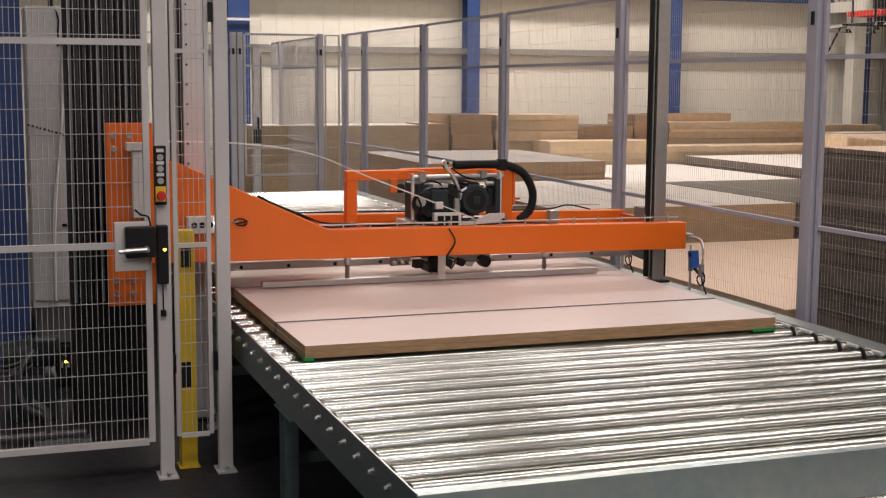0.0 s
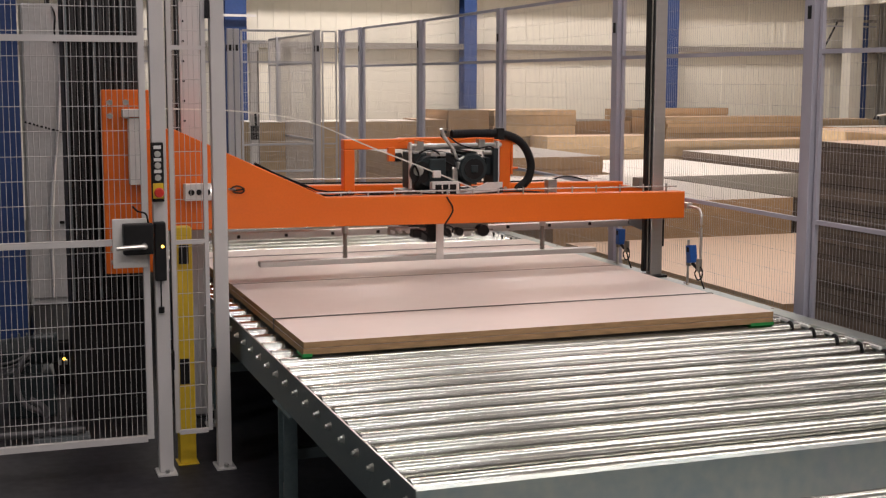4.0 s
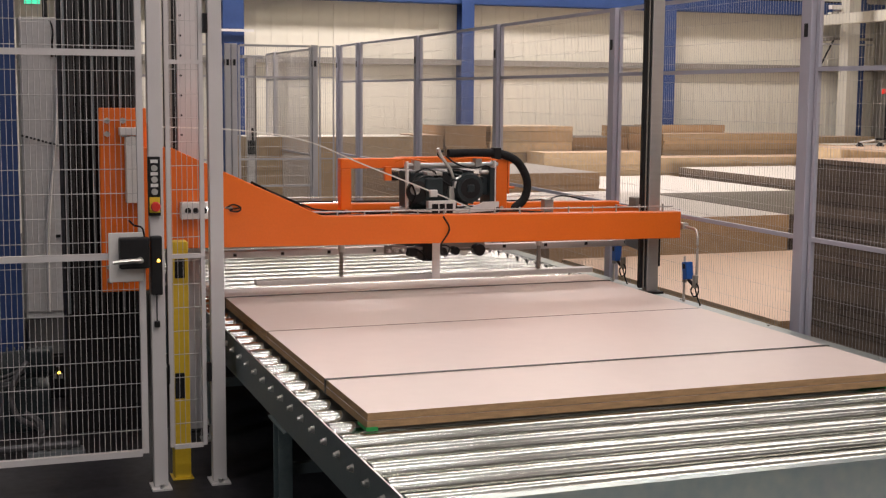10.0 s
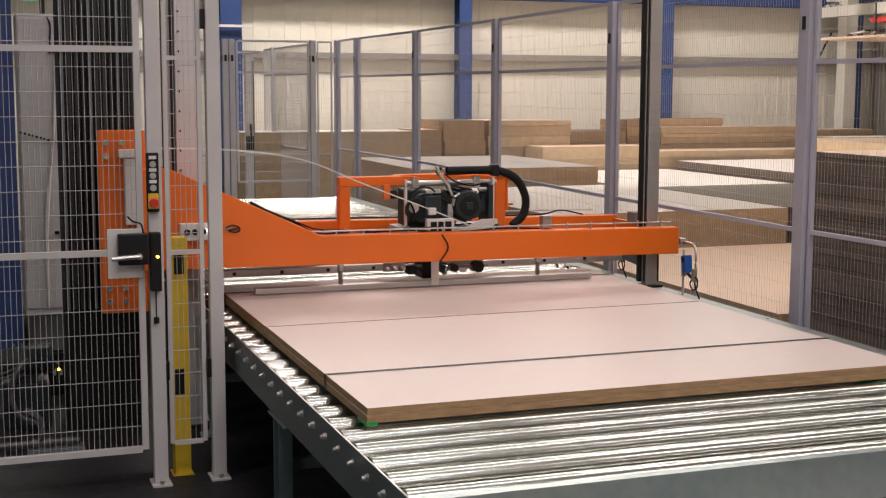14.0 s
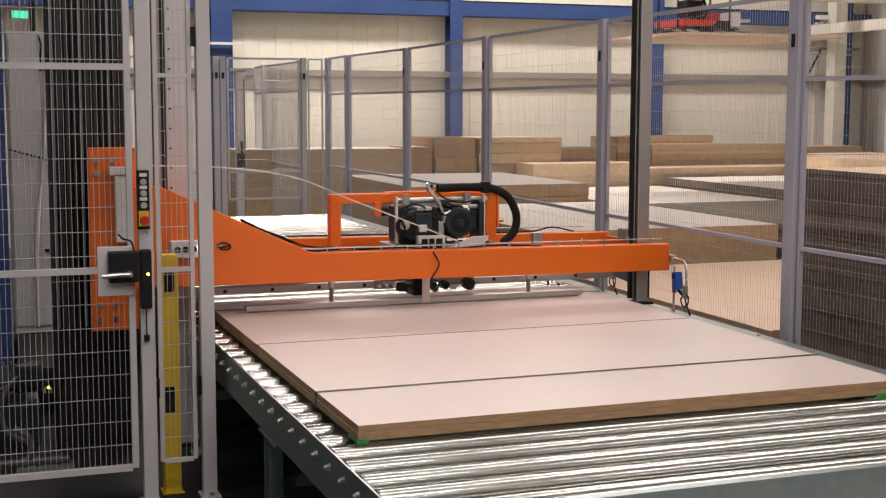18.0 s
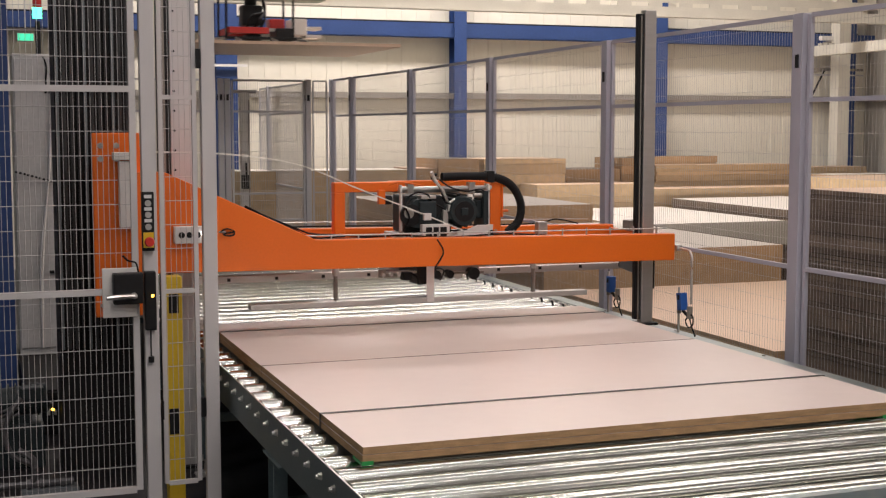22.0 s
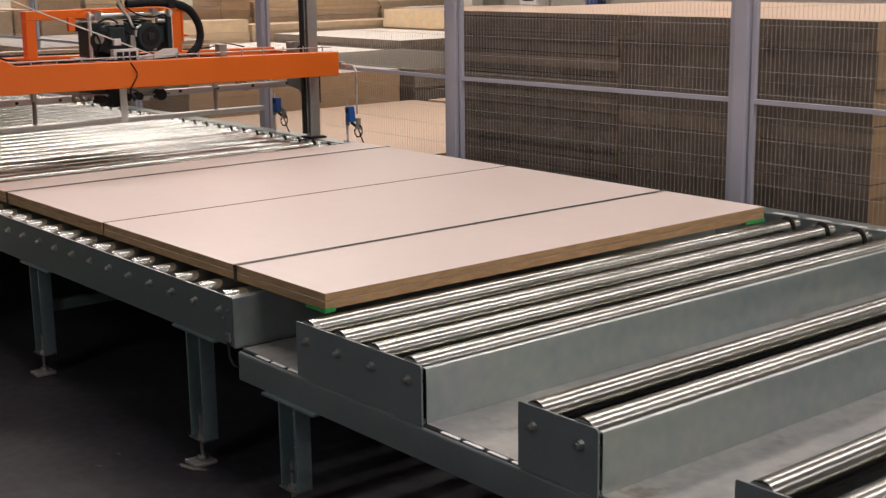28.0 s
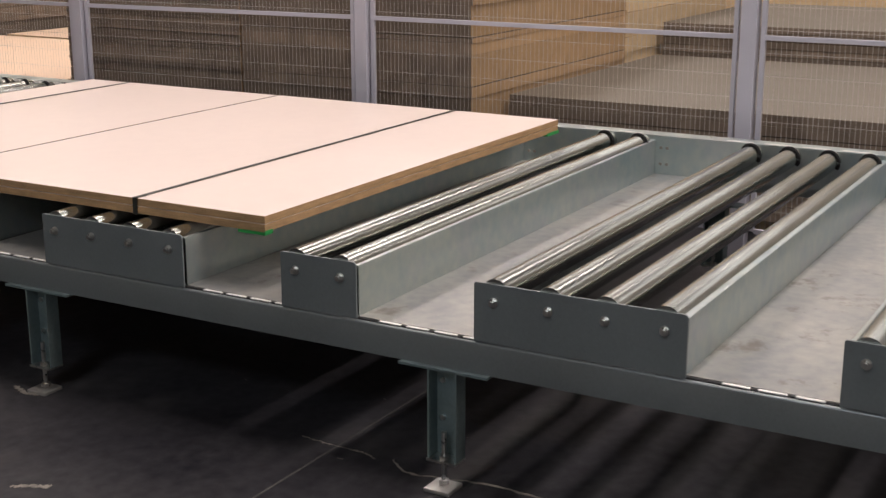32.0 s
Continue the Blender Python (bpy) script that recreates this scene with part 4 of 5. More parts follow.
def motor():
    m = part("motor", rod(bmesh.new(), (1.308, 3.06, 1.09), (1.308, 3.30, 1.09), 0.071, 24), MOTOR, arm, "dark grey finned electric motor", True)
    for k in range(18):
        a = 2 * math.pi * k / 18
        bm = boxed(-0.003, 0.003, -0.11, 0.11, 0.072, 0.088)
        bm.transform(Matrix.Translation((1.308, 3.18, 1.09)) @ Matrix.Rotation(a, 4, "Y"))
        part("fin", bm, MOTOR, m)
    part("fan_cover", rod(bmesh.new(), (1.308, 3.06, 1.09), (1.308, 3.03, 1.09), 0.079, 24, 0.07), MOTOR, m, smooth=True)
    part("cover_ring", rod(bmesh.new(), (1.308, 3.03, 1.09), (1.308, 3.026, 1.09), 0.052, 20), BLACK, m)
    part("fan_hub", boxed(1.29, 1.326, 3.018, 3.026, 1.072, 1.108, 0.003), MOTOR, m)
    part("terminal_box", boxed(1.40, 1.45, 3.10, 3.22, 1.05, 1.14, 0.005), MOTOR, m)


motor()
part("drive_disc", rod(bmesh.new(), (1.035, 3.055, 1.075), (1.035, 3.075, 1.075), 0.055, 20), BLACK, head, smooth=True)
part("disc_rim", rod(bmesh.new(), (1.022, 3.05, 1.085), (1.022, 3.0545, 1.085), 0.026, 16), STEEL, head)
part("bright_cover", boxed(1.085, 1.165, 3.05, 3.12, 1.155, 1.172, 0.003), ALU, head, "bright aluminium cover")
part("chain_guard", boxed(1.075, 1.165, 3.04, 3.06, 1.035, 1.145, 0.008), MOTOR, head)
part("gear_block", boxed(1.18, 1.245, 3.09, 3.2, 0.99, 1.13, 0.012), MOTOR, head)
part("clamp_joint", boxed(1.225, 1.26, 3.045, 3.08, 1.09, 1.125, 0.004), STEEL, arm)
part("clamp_screw", rod(bmesh.new(), (1.235, 3.05, 1.135), (1.265, 3.05, 1.15), 0.007, 8), STEEL, arm)
part("air_cylinder", rod(bmesh.new(), (1.38, 3.09, 1.168), (1.45, 3.09, 1.166), 0.011, 10), STEEL, arm)
part("motor_bracket", boxed(1.425, 1.452, 3.06, 3.2, 0.98, 1.19, 0.003), MOTOR, arm)
for ctrl in ([(0.93, 3.10, 1.235), (0.98, 3.08, 1.252), (1.04, 3.09, 1.245), (1.10, 3.1, 1.235)], [(1.24, 3.1, 1.235), (1.30, 3.08, 1.252), (1.40, 3.09, 1.25), (1.48, 3.1, 1.238)]):
    part("orange_air_tube", tube(bmesh.new(), curve([(x, y, z - 0.012) for x, y, z in ctrl], 16), 0.005, 6), ORANGE, arm)
part("head_cable", tube(bmesh.new(), curve([(1.44, 3.07, 1.18), (1.40, 3.05, 1.20), (1.33, 3.06, 1.19), (1.25, 3.07, 1.21), (1.2, 3.1, 1.25)], 20), 0.0045, 6), RUBBER, arm)
part("head_cable", tube(bmesh.new(), curve([(1.22, 3.06, 1.0), (1.25, 3.03, 0.995), (1.30, 3.03, 1.0), (1.36, 3.05, 0.99)], 16), 0.005, 6), RUBBER, arm)
for x in (0.991, 1.461):
    for z in (0.965, 1.06, 1.19):
        part("plate_screw", rod(bmesh.new(), (x, 3.08, z), (x, 3.074, z), 0.005, 6), BOLT, arm)
part("portal_lug", boxed(1.549, 1.585, 3.135, 3.185, 1.205, 1.228, 0.004), ORANGE, arm)
part("valve_block", boxed(1.205, 1.235, 3.06, 3.12, 1.03, 1.10, 0.004), STEEL, arm)
part("valve_block", boxed(1.215, 1.245, 3.05, 3.09, 0.985, 1.03, 0.004), MOTOR, arm)
part("air_line", tube(bmesh.new(), curve([(1.03, 3.07, 1.17), (1.07, 3.05, 1.19), (1.12, 3.05, 1.175), (1.15, 3.06, 1.14), (1.22, 3.06, 1.10)], 20), 0.005, 6), RUBBER, arm)
part("air_line", tube(bmesh.new(), curve([(1.0, 3.07, 1.0), (1.02, 3.04, 1.06), (1.0, 3.04, 1.12), (1.03, 3.06, 1.16)], 16), 0.005, 6), RUBBER, arm)
part("name_plate", boxed(1.09, 1.15, 3.105, 3.1195, 1.145, 1.165, 0.001), LABEL_WHITE, arm)
part("cover_bolt", rod(bmesh.new(), (1.45, 3.015, 0.985), (1.45, 3.004, 0.985), 0.010, 8), BLACK, arm)
for px in (0.687, 1.518):
    for pz in (0.90, 0.98):
        part("portal_bolt", rod(bmesh.new(), (px, 3.13, pz), (px, 3.12, pz), 0.009, 6), BOLT, arm)
part("portal_flange", boxed(1.549, 1.56, 3.125, 3.195, 1.05, 1.22, 0.002), ORANGE, arm)
part("stop_pin", rod(bmesh.new(), (1.56, 3.16, 1.08), (1.60, 3.16, 1.08), 0.007, 8), ORANGE, arm)
part("base_plate", boxed(0.98, 1.48, 3.06, 3.34, 0.955, 0.978, 0.004), WHITE_PLATE, arm)
gusset_bm = prism(bmesh.new(), [(1.22, 0.955), (1.46, 0.955), (1.46, 1.02), (1.38, 1.02)], 3.02, 3.035)
part("gusset", gusset_bm, WHITE_PLATE, arm)
part("gusset", prism(bmesh.new(), [(0.93, 0.955), (0.985, 0.955), (0.985, 1.0)], 3.04, 3.055), GIRT, arm)
part("feed_box", boxed(1.08, 1.225, 3.015, 3.055, 0.955, 1.03, 0.004), WHITE_PLATE, arm)
part("feed_window", boxed(1.098, 1.208, 3.0125, 3.0148, 0.968, 1.016), BLACK, arm)
for k in range(2):
    part("feed_divider", boxed(1.130 + k * 0.036, 1.136 + k * 0.036, 3.009, 3.0123, 0.968, 1.016), WHITE_PLATE, arm)
part("strap_guide", boxed(1.09, 1.13, 3.02, 3.06, 1.05, 1.085, 0.004), WHITE_PLATE, arm)
part("clamp_lever", tube(bmesh.new(), [(1.25, 3.1, 1.12), (1.22, 3.1, 1.19), (1.17, 3.09, 1.25), (1.15, 3.08, 1.29)], 0.009, 8), STEEL, arm)
part("hose_stub", tube(bmesh.new(), curve([(1.20, 3.1, 1.22), (1.16, 3.1, 1.26), (1.19, 3.12, 1.275)], 10), 0.008, 6), RUBBER, arm)
# ringed black cable hose
HOSE = curve([(1.22, 3.12, 1.262), (1.36, 3.12, 1.263), (1.50, 3.12, 1.258), (1.60, 3.12, 1.215), (1.655, 3.12, 1.12), (1.64, 3.11, 1.03), (1.57, 3.09, 0.975)], 108)
bm = tube(bmesh.new(), HOSE, 0.0205, 12)
part("cable_hose", bm, RUBBER, arm, "black corrugated cable hose", True)
bm = bmesh.new()
for a, b in zip(HOSE[::2], HOSE[1::2]):
    rod(bm, a, a + (b - a) * 0.7, 0.0225, 12)
part("hose_ring", bm, RUBBER, arm)
part("hose_clamp", boxed(1.46, 1.50, 3.095, 3.145, 1.23, 1.29, 0.004), BLACK, arm)
# white strapping band running in from the coil
BAND = curve([(-0.25, 3.03, 1.40), (0.12, 3.03, 1.385), (0.45, 3.03, 1.335), (0.75, 3.03, 1.215), (1.08, 3.03, 1.085), (1.30, 3.03, 0.995)], 40)
bm = bmesh.new()
rings = [[bm.verts.new(p + Vector((0, s * 0.0075, w * 0.0032))) for s, w in ((-1, -1), (1, -1), (1, 1), (-1, 1))] for p in BAND]
for a, b in zip(rings, rings[1:]):
    for k in range(4):
        bm.faces.new((a[k], a[(k + 1) % 4], b[(k + 1) % 4], b[k]))
bmesh.ops.recalc_face_normals(bm, faces=bm.faces)
part("strapping_band", bm, WHITE_STRAP, arm, "white plastic band fed to the head")
part("hanging_cable", tube(bmesh.new(), curve([(1.115, 2.895, 0.965), (1.145, 2.888, 0.90), (1.10, 2.888, 0.82), (1.13, 2.893, 0.775), (1.15, 2.9, 0.81), (1.11, 2.9, 0.82), (1.13, 2.91, 0.765), (1.16, 2.95, 0.77)], 50), 0.004, 6), RUBBER, arm)

# underside: strap chute, press bar and pins
chute = part("strap_chute", boxed(0.0, 1.02, 3.28, 3.33, 0.744, 0.778, 0.003), ALU, arm)
part("strap_chute", boxed(1.42, 2.43, 3.28, 3.33, 0.738, 0.772, 0.003), ALU, arm)
for k in range(10):
    x = 0.15 + k * 0.24
    if not 1.0 < x < 1.45:
        part("clip", boxed(x, x + 0.016, 3.274, 3.2795, 0.752, 0.768), BLACK, chute)
part("under_head", boxed(1.09, 1.18, 3.12, 3.26, 0.715, 0.83, 0.006), BLACK, arm)
part("feed_motor", boxed(0.98, 1.085, 3.16, 3.26, 0.79, 0.84, 0.004), MOTOR, arm)
part("feed_rod", rod(bmesh.new(), (0.93, 3.14, 0.785), (1.09, 3.14, 0.78), 0.007, 8), STEEL, arm)
for x in (1.19, 1.26, 1.39):
    part("feed_wheel", rod(bmesh.new(), (x, 3.10, 0.765), (x, 3.15, 0.765), 0.031 if x > 1.3 else 0.021, 16), BLACK, arm)
part("wheel_plate", boxed(1.19, 1.44, 3.16, 3.172, 0.772, 0.83, 0.003), GIRT, arm)
part("wheel_axle", rod(bmesh.new(), (1.20, 3.125, 0.768), (1.45, 3.125, 0.768), 0.006, 8), GIRT, arm)
part("wheel_bracket", prism(bmesh.new(), [(1.28, 0.775), (1.36, 0.775), (1.335, 0.735), (1.305, 0.735)], 3.15, 3.158), STEEL, arm)
for x in (0.905, 0.945, 0.985):
    part("feed_bolt", rod(bmesh.new(), (x, 3.13, 0.775), (x, 3.10, 0.775), 0.009, 8), STEEL, arm)
part("feed_bracket", boxed(0.89, 1.0, 3.145, 3.155, 0.755, 0.80, 0.002), GIRT, arm)
part("feed_valve", boxed(1.005, 1.05, 3.09, 3.15, 0.745, 0.785, 0.003), BLACK, arm)
part("feed_hose", tube(bmesh.new(), curve([(1.05, 3.1, 0.78), (1.075, 3.085, 0.76), (1.09, 3.09, 0.735), (1.10, 3.11, 0.72)], 12), 0.005, 6), RUBBER, arm)
part("nozzle", rod(bmesh.new(), (0.95, 3.2, 0.77), (1.02, 3.2, 0.765), 0.012, 10), STEEL, arm)
part("side_bracket", prism(bmesh.new(), [(2.28, 0.79), (2.43, 0.79), (2.43, 0.66), (2.40, 0.66), (2.36, 0.72), (2.28, 0.755)], 3.20, 3.215), DARK_PLATE, arm)
part("slide_shoe", boxed(2.40, 2.409, 3.05, 3.13, 0.65, 0.85, 0.002), BLACK, arm)
press = part("press_bar", boxed(0.215, 2.0, 3.03, 3.09, 0.692, 0.718, 0.003), ALU, arm, "long aluminium press bar")
for x in (0.644, 1.702):
    part("sleeve", rod(bmesh.new(), (x, 3.062, 0.785), (x, 3.062, 0.86), 0.017, 14), STEEL, arm, smooth=True)
    bm = rod(bmesh.new(), (x, 3.062, 0.718), (x, 3.062, 0.85), 0.010, 12)
    for k in range(6):
        rod(bm, (x, 3.062, 0.722 + k * 0.016), (x, 3.062, 0.727 + k * 0.016), 0.0135, 10)
    part("spring_rod", bm, GIRT, press)
part("bar_bracket", boxed(1.105, 1.145, 3.022, 3.029, 0.694, 0.90, 0.002), WHITE_PLATE, press)


# ---- boards on the conveyor ----
PX0, PX1 = 0.09, 2.16
PZ = 0.634
pack = thing("board_pack", 0, 0, PZ - 0.008, "two layers of rosy white laminated boards held by dark straps", "board pack")
ORI[pack] = Vector((0, 0, PZ - 0.008))
LAYER = 0.0255


def board(y0, y1, z0, dx):
    bm = bmesh.new()
    x0, x1 = PX0 + dx, PX1 + dx
    box(bm, x0, x1, y0, y1, z0, z0 + LAYER - 0.0012, 0.0016)
    bm.normal_update()
    for f in bm.faces:
        f.material_index = 0 if abs(f.normal.z) > 0.8 else 1
    return part("board", bm, (BOARD_TOP, BOARD_EDGE), pack)


for k, dx in ((0, 0.0), (1, 0.0015)):
    board(0.0, 1.4845, PZ + k * LAYER, dx)
    board(1.498, 2.712, PZ + k * LAYER, -dx)


# dark filler draws the shadow in the gap between front and rear boards
part("seam_tape", boxed(PX0 + 0.003, PX1 - 0.003, 1.485, 1.4975, PZ + 0.002, PZ + 2 * LAYER - 0.002), SEAM, pack, "dark brown strip for the shade in the joint between the boards")


def strap(y, w, name="strap"):
    z0, z1 = PZ - 0.002, PZ + 2 * LAYER + 0.0005
    bm = bmesh.new()
    box(bm, PX0 - 0.003, PX1 + 0.004, y, y + w, z1, z1 + 0.0012)
    box(bm, PX0 - 0.003, PX1 + 0.004, y, y + w, z0 - 0.0012, z0)
    box(bm, PX0 - 0.0042, PX0 - 0.003, y, y + w, z0, z1)
    box(bm, PX1 + 0.0040, PX1 + 0.0052, y, y + w, z0, z1)
    part(name, bm, STRAP, pack)
    return z1


for y in (0.50, 2.43):
    strap(y, 0.018)
for y0, y1 in ((-0.003, 0.10), (2.61, 2.715)):
    for x0, x1 in ((PX0 - 0.003, PX0 + 0.035), (PX1 - 0.11, PX1 + 0.003)):
        bm = boxed(x0, x1, y0, y1, PZ - 0.0085, PZ - 0.0005)
        edge = (y0, y0 + 0.002) if y0 < 1 else (y1 - 0.002, y1)
        box(bm, x0, x1, *edge, PZ - 0.0005, PZ + 0.005)
        part("corner_pad", bm, GREEN_PAD, pack, "green plastic corner pad")


rnd = random.Random(11)
bm = bmesh.new()
bmesh.ops.create_icosphere(bm, subdivisions=3, radius=1.0)
for v in bm.verts:
    k = 0.75 + 0.4 * rnd.random()
    v.co = Vector((0.03 + v.co.x * 0.055 * k, 2.73 + v.co.y * 0.05 * k, PZ + 0.05 + v.co.z * 0.035 * k))
part("crumpled_film", bm, WHITE_STRAP, pack, "crumpled clear white film at the rear corner")


# ---- sensors on the drive side ----
def rail_sensor(y, tilt):
    x, z0 = 2.385, TOP + 0.006
    t = thing("rail_sensor", x, y, z0, "blue photo sensor on a short steel rod with a looped cable", "sensor", "rail sensors")
    part("rod", rod(bmesh.new(), (x, y + 0.12, z0), (x, y + 0.12, z0 + 0.235), 0.007, 8), STEEL, t)
    body = boxed(-0.02, 0.02, -0.022, 0.022, -0.045, 0.045, 0.004)
    body.transform(Matrix.Translation((x, y + 0.088, z0 + 0.165)) @ Matrix.Rotation(radians(tilt), 4, "X"))
    b = part("sensor_body", body, BLUE_PLASTIC, t)
    part("lens", boxed(x - 0.0235, x - 0.0215, y + 0.078, y + 0.098, z0 + 0.175, z0 + 0.2), BLACK, b)
    part("bracket", boxed(x - 0.008, x + 0.008, y + 0.105, y + 0.128, z0 + 0.10, z0 + 0.15, 0.002), GIRT, t)
    part("plug", rod(bmesh.new(), (x, y + 0.075, z0 + 0.118), (x, y + 0.03, z0 + 0.10), 0.009, 10), BLACK, t)
    part("connector", boxed(x - 0.011, x + 0.011, y - 0.002, y + 0.022, z0 + 0.085, z0 + 0.15, 0.003), GIRT, t)
    part("cable", tube(bmesh.new(), curve([(x, y + 0.02, z0 + 0.10), (x, y + 0.05, z0 + 0.07), (x, y + 0.02, z0 + 0.04), (x, y - 0.02, z0 + 0.06), (x, y - 0.02, z0 + 0.10), (x, y + 0.015, z0 + 0.105), (x, y - 0.01, z0 + 0.05), (x + 0.01, y - 0.03, z0)], 40), 0.004, 6), RUBBER, t)


rail_sensor(2.63, -9)
rail_sensor(3.42, 0)

# steel pipe bent down from the end of the arm, and a cable loop under its far side
PIPE = [(2.46, 2.756, 0.60), (2.46, 2.756, 0.80), (2.46, 2.756, 0.838), (2.46, 2.77, 0.866), (2.46, 2.80, 0.878), (2.46, 2.92, 0.882)]
pipe = part("air_pipe", tube(bmesh.new(), curve(PIPE, 30), 0.007, 8), STEEL, arm, "bent steel air pipe", True)
part("pipe_fitting", boxed(2.444, 2.478, 2.88, 2.94, 0.866, 0.898, 0.004), ALU, pipe)
part("cable_loop", tube(bmesh.new(), curve([(2.30, 3.9, 0.77), (2.31, 3.88, 0.735), (2.34, 3.86, 0.70), (2.38, 3.86, 0.675), (2.40, 3.87, 0.70), (2.37, 3.88, 0.73), (2.33, 3.88, 0.72), (2.32, 3.90, 0.76)], 36), 0.004, 6), RUBBER, arm)
part("loop_holder", boxed(2.285, 2.315, 3.67, 3.92, 0.765, 0.775, 0.002), DARK_PLATE, arm)


# ---- board store ----
def stack(x0, y0, x1, y1, h, top, edge=None, thick=(0.04, 0.08, 0.12), label="", jitter=0.01, seed=1, end=None):
    """A pile of board packs that lie slightly out of line, the top one with its own face."""
    rnd = random.Random(seed)
    t = thing("board_stack", (x0 + x1) / 2, (y0 + y1) / 2, 0, label, "board stack", "board stacks in the store")
    for x in (x0 + 0.1, (x0 + x1) / 2 - 0.05, x1 - 0.2):
        part("bearer", boxed(x, x + 0.1, y0 + 0.02, y1 - 0.02, 0, 0.075), PALE_EDGE, t)
    z = 0.075
    while z < h - 1e-6:
        lay = rnd.choice(thick)
        if h - z - lay < min(thick):
            lay = h - z
        dx, dy = rnd.uniform(-jitter, jitter), rnd.uniform(-jitter, jitter)
        bm = boxed(x0 + dx, x1 + dx, y0 + dy, y1 + dy, z, z + lay - rnd.choice((0.0015, 0.002, 0.004)))
        z += lay
        bm.normal_update()
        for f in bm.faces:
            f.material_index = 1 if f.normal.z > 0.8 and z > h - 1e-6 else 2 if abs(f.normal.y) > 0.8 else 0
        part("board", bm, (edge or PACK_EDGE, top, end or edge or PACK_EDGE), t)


TALL = "tall pile of brown boards with dark gaps, shade-darkened long sides and tan ends standing behind the fence"
WHITE_PILE = "pile of boards with a white laminated top"
PEACH_PILE = "pile of boards with a peach top face"
THIN = (0.022, 0.03, 0.045, 0.08)
WALL_PILE = "pile of pale boards against the wall"
# tall piles: shade is coloured into the long sides, the ends stay tan
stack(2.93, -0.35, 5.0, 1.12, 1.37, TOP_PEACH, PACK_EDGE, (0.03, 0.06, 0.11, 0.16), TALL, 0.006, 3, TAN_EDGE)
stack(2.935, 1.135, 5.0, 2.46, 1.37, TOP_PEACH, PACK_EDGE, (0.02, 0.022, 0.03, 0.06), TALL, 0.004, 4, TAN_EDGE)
stack(2.97, 2.75, 5.02, 5.5, 0.49, TOP_PEACH, PALE_EDGE, THIN, "low pile of boards with a peach top face", 0.006, 5)
stack(5.2, 2.8, 7.25, 5.5, 0.48, TOP_PEACH, PALE_EDGE, THIN, PEACH_PILE, 0.01, 9)
stack(3.0, 5.78, 5.09, 8.5, 0.74, TOP_WHITE, TAN_EDGE, (0.1, 0.16, 0.22), WHITE_PILE, 0.01, 6)
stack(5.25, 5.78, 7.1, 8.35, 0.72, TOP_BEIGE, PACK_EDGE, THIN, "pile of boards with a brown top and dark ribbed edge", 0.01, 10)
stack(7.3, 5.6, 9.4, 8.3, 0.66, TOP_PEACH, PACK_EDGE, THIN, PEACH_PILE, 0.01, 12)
stack(3.0, 8.86, 4.93, 11.2, 0.90, TOP_GREY, TAN_EDGE, (0.05, 0.08, 0.13), "pile of boards with a grey top face", 0.01, 8)
stack(5.2, 8.5, 7.07, 11.25, 0.70, TOP_WHITE, PALE_EDGE, (0.06, 0.1), WHITE_PILE, 0.01, 7)
stack(7.19, 8.5, 8.9, 11.2, 0.80, TOP_WHITE, PACK_EDGE, (0.05, 0.11), WHITE_PILE, 0.006, 11)
stack(8.98, 8.7, 11.1, 11.2, 1.055, TOP_PEACH, PALE_EDGE, (0.06, 0.1), PEACH_PILE, 0.02, 22)
stack(9.55, 6.0, 11.1, 8.5, 0.9, TOP_WHITE, PALE_EDGE, (0.06, 0.1), WHITE_PILE, 0.02, 23)
stack(5.42, 11.32, 6.9, 11.85, 0.985, TOP_PEACH, PALE_EDGE, (0.08, 0.12), PEACH_PILE, 0.01, 31)
stack(6.96, 11.32, 9.5, 11.85, 0.915, TOP_PEACH, PALE_EDGE, (0.08, 0.12), PEACH_PILE, 0.01, 20)
stack(9.56, 11.32, 10.7, 11.85, 1.06, TOP_WHITE, TAN_EDGE, (0.04, 0.09), WHITE_PILE, 0.02, 32)
stack(1.95, 11.95, 4.03, 12.78, 1.165, TOP_WHITE, PALE_EDGE, (0.22, 0.27), "long pile of pale boards with a white top", 0.006, 25)
stack(4.06, 11.93, 4.34, 12.78, 1.18, TOP_PEACH, TAN_EDGE, (0.14, 0.2), "narrow pile of tan boards against the wall", 0.006, 26)
stack(4.37, 11.92, 4.90, 12.78, 1.295, TOP_BEIGE, TAN_EDGE, (0.11, 0.16), "narrow pile of brown boards against the wall", 0.012, 24)
stack(4.94, 11.9, 6.05, 12.78, 1.29, TOP_PEACH, PALE_EDGE, (0.05, 0.09, 0.13), WALL_PILE, 0.012, 13)
stack(6.09, 11.95, 6.86, 12.78, 1.145, TOP_BEIGE, TAN_EDGE, (0.1, 0.16), "pile of tan boards against the wall", 0.012, 14)
stack(6.9, 12.0, 7.34, 12.78, 1.285, TOP_BEIGE, TAN_EDGE, (0.08, 0.12), "narrow pile of brown boards against the wall", 0.012, 33)
stack(7.38, 11.95, 9.45, 12.42, 1.19, TOP_PEACH, PALE_EDGE, (0.05, 0.08), WALL_PILE, 0.015, 21)
stack(7.40, 12.46, 8.6, 12.8, 1.29, TOP_BEIGE, TAN_EDGE, (0.05, 0.08), "pile of brown boards against the wall", 0.015, 34)
stack(9.5, 11.95, 10.7, 12.45, 1.14, TOP_PEACH, PALE_EDGE, (0.04, 0.08), WALL_PILE, 0.02, 35)
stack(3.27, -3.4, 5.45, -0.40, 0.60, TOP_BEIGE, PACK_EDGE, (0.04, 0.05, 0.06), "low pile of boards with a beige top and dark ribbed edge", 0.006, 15)
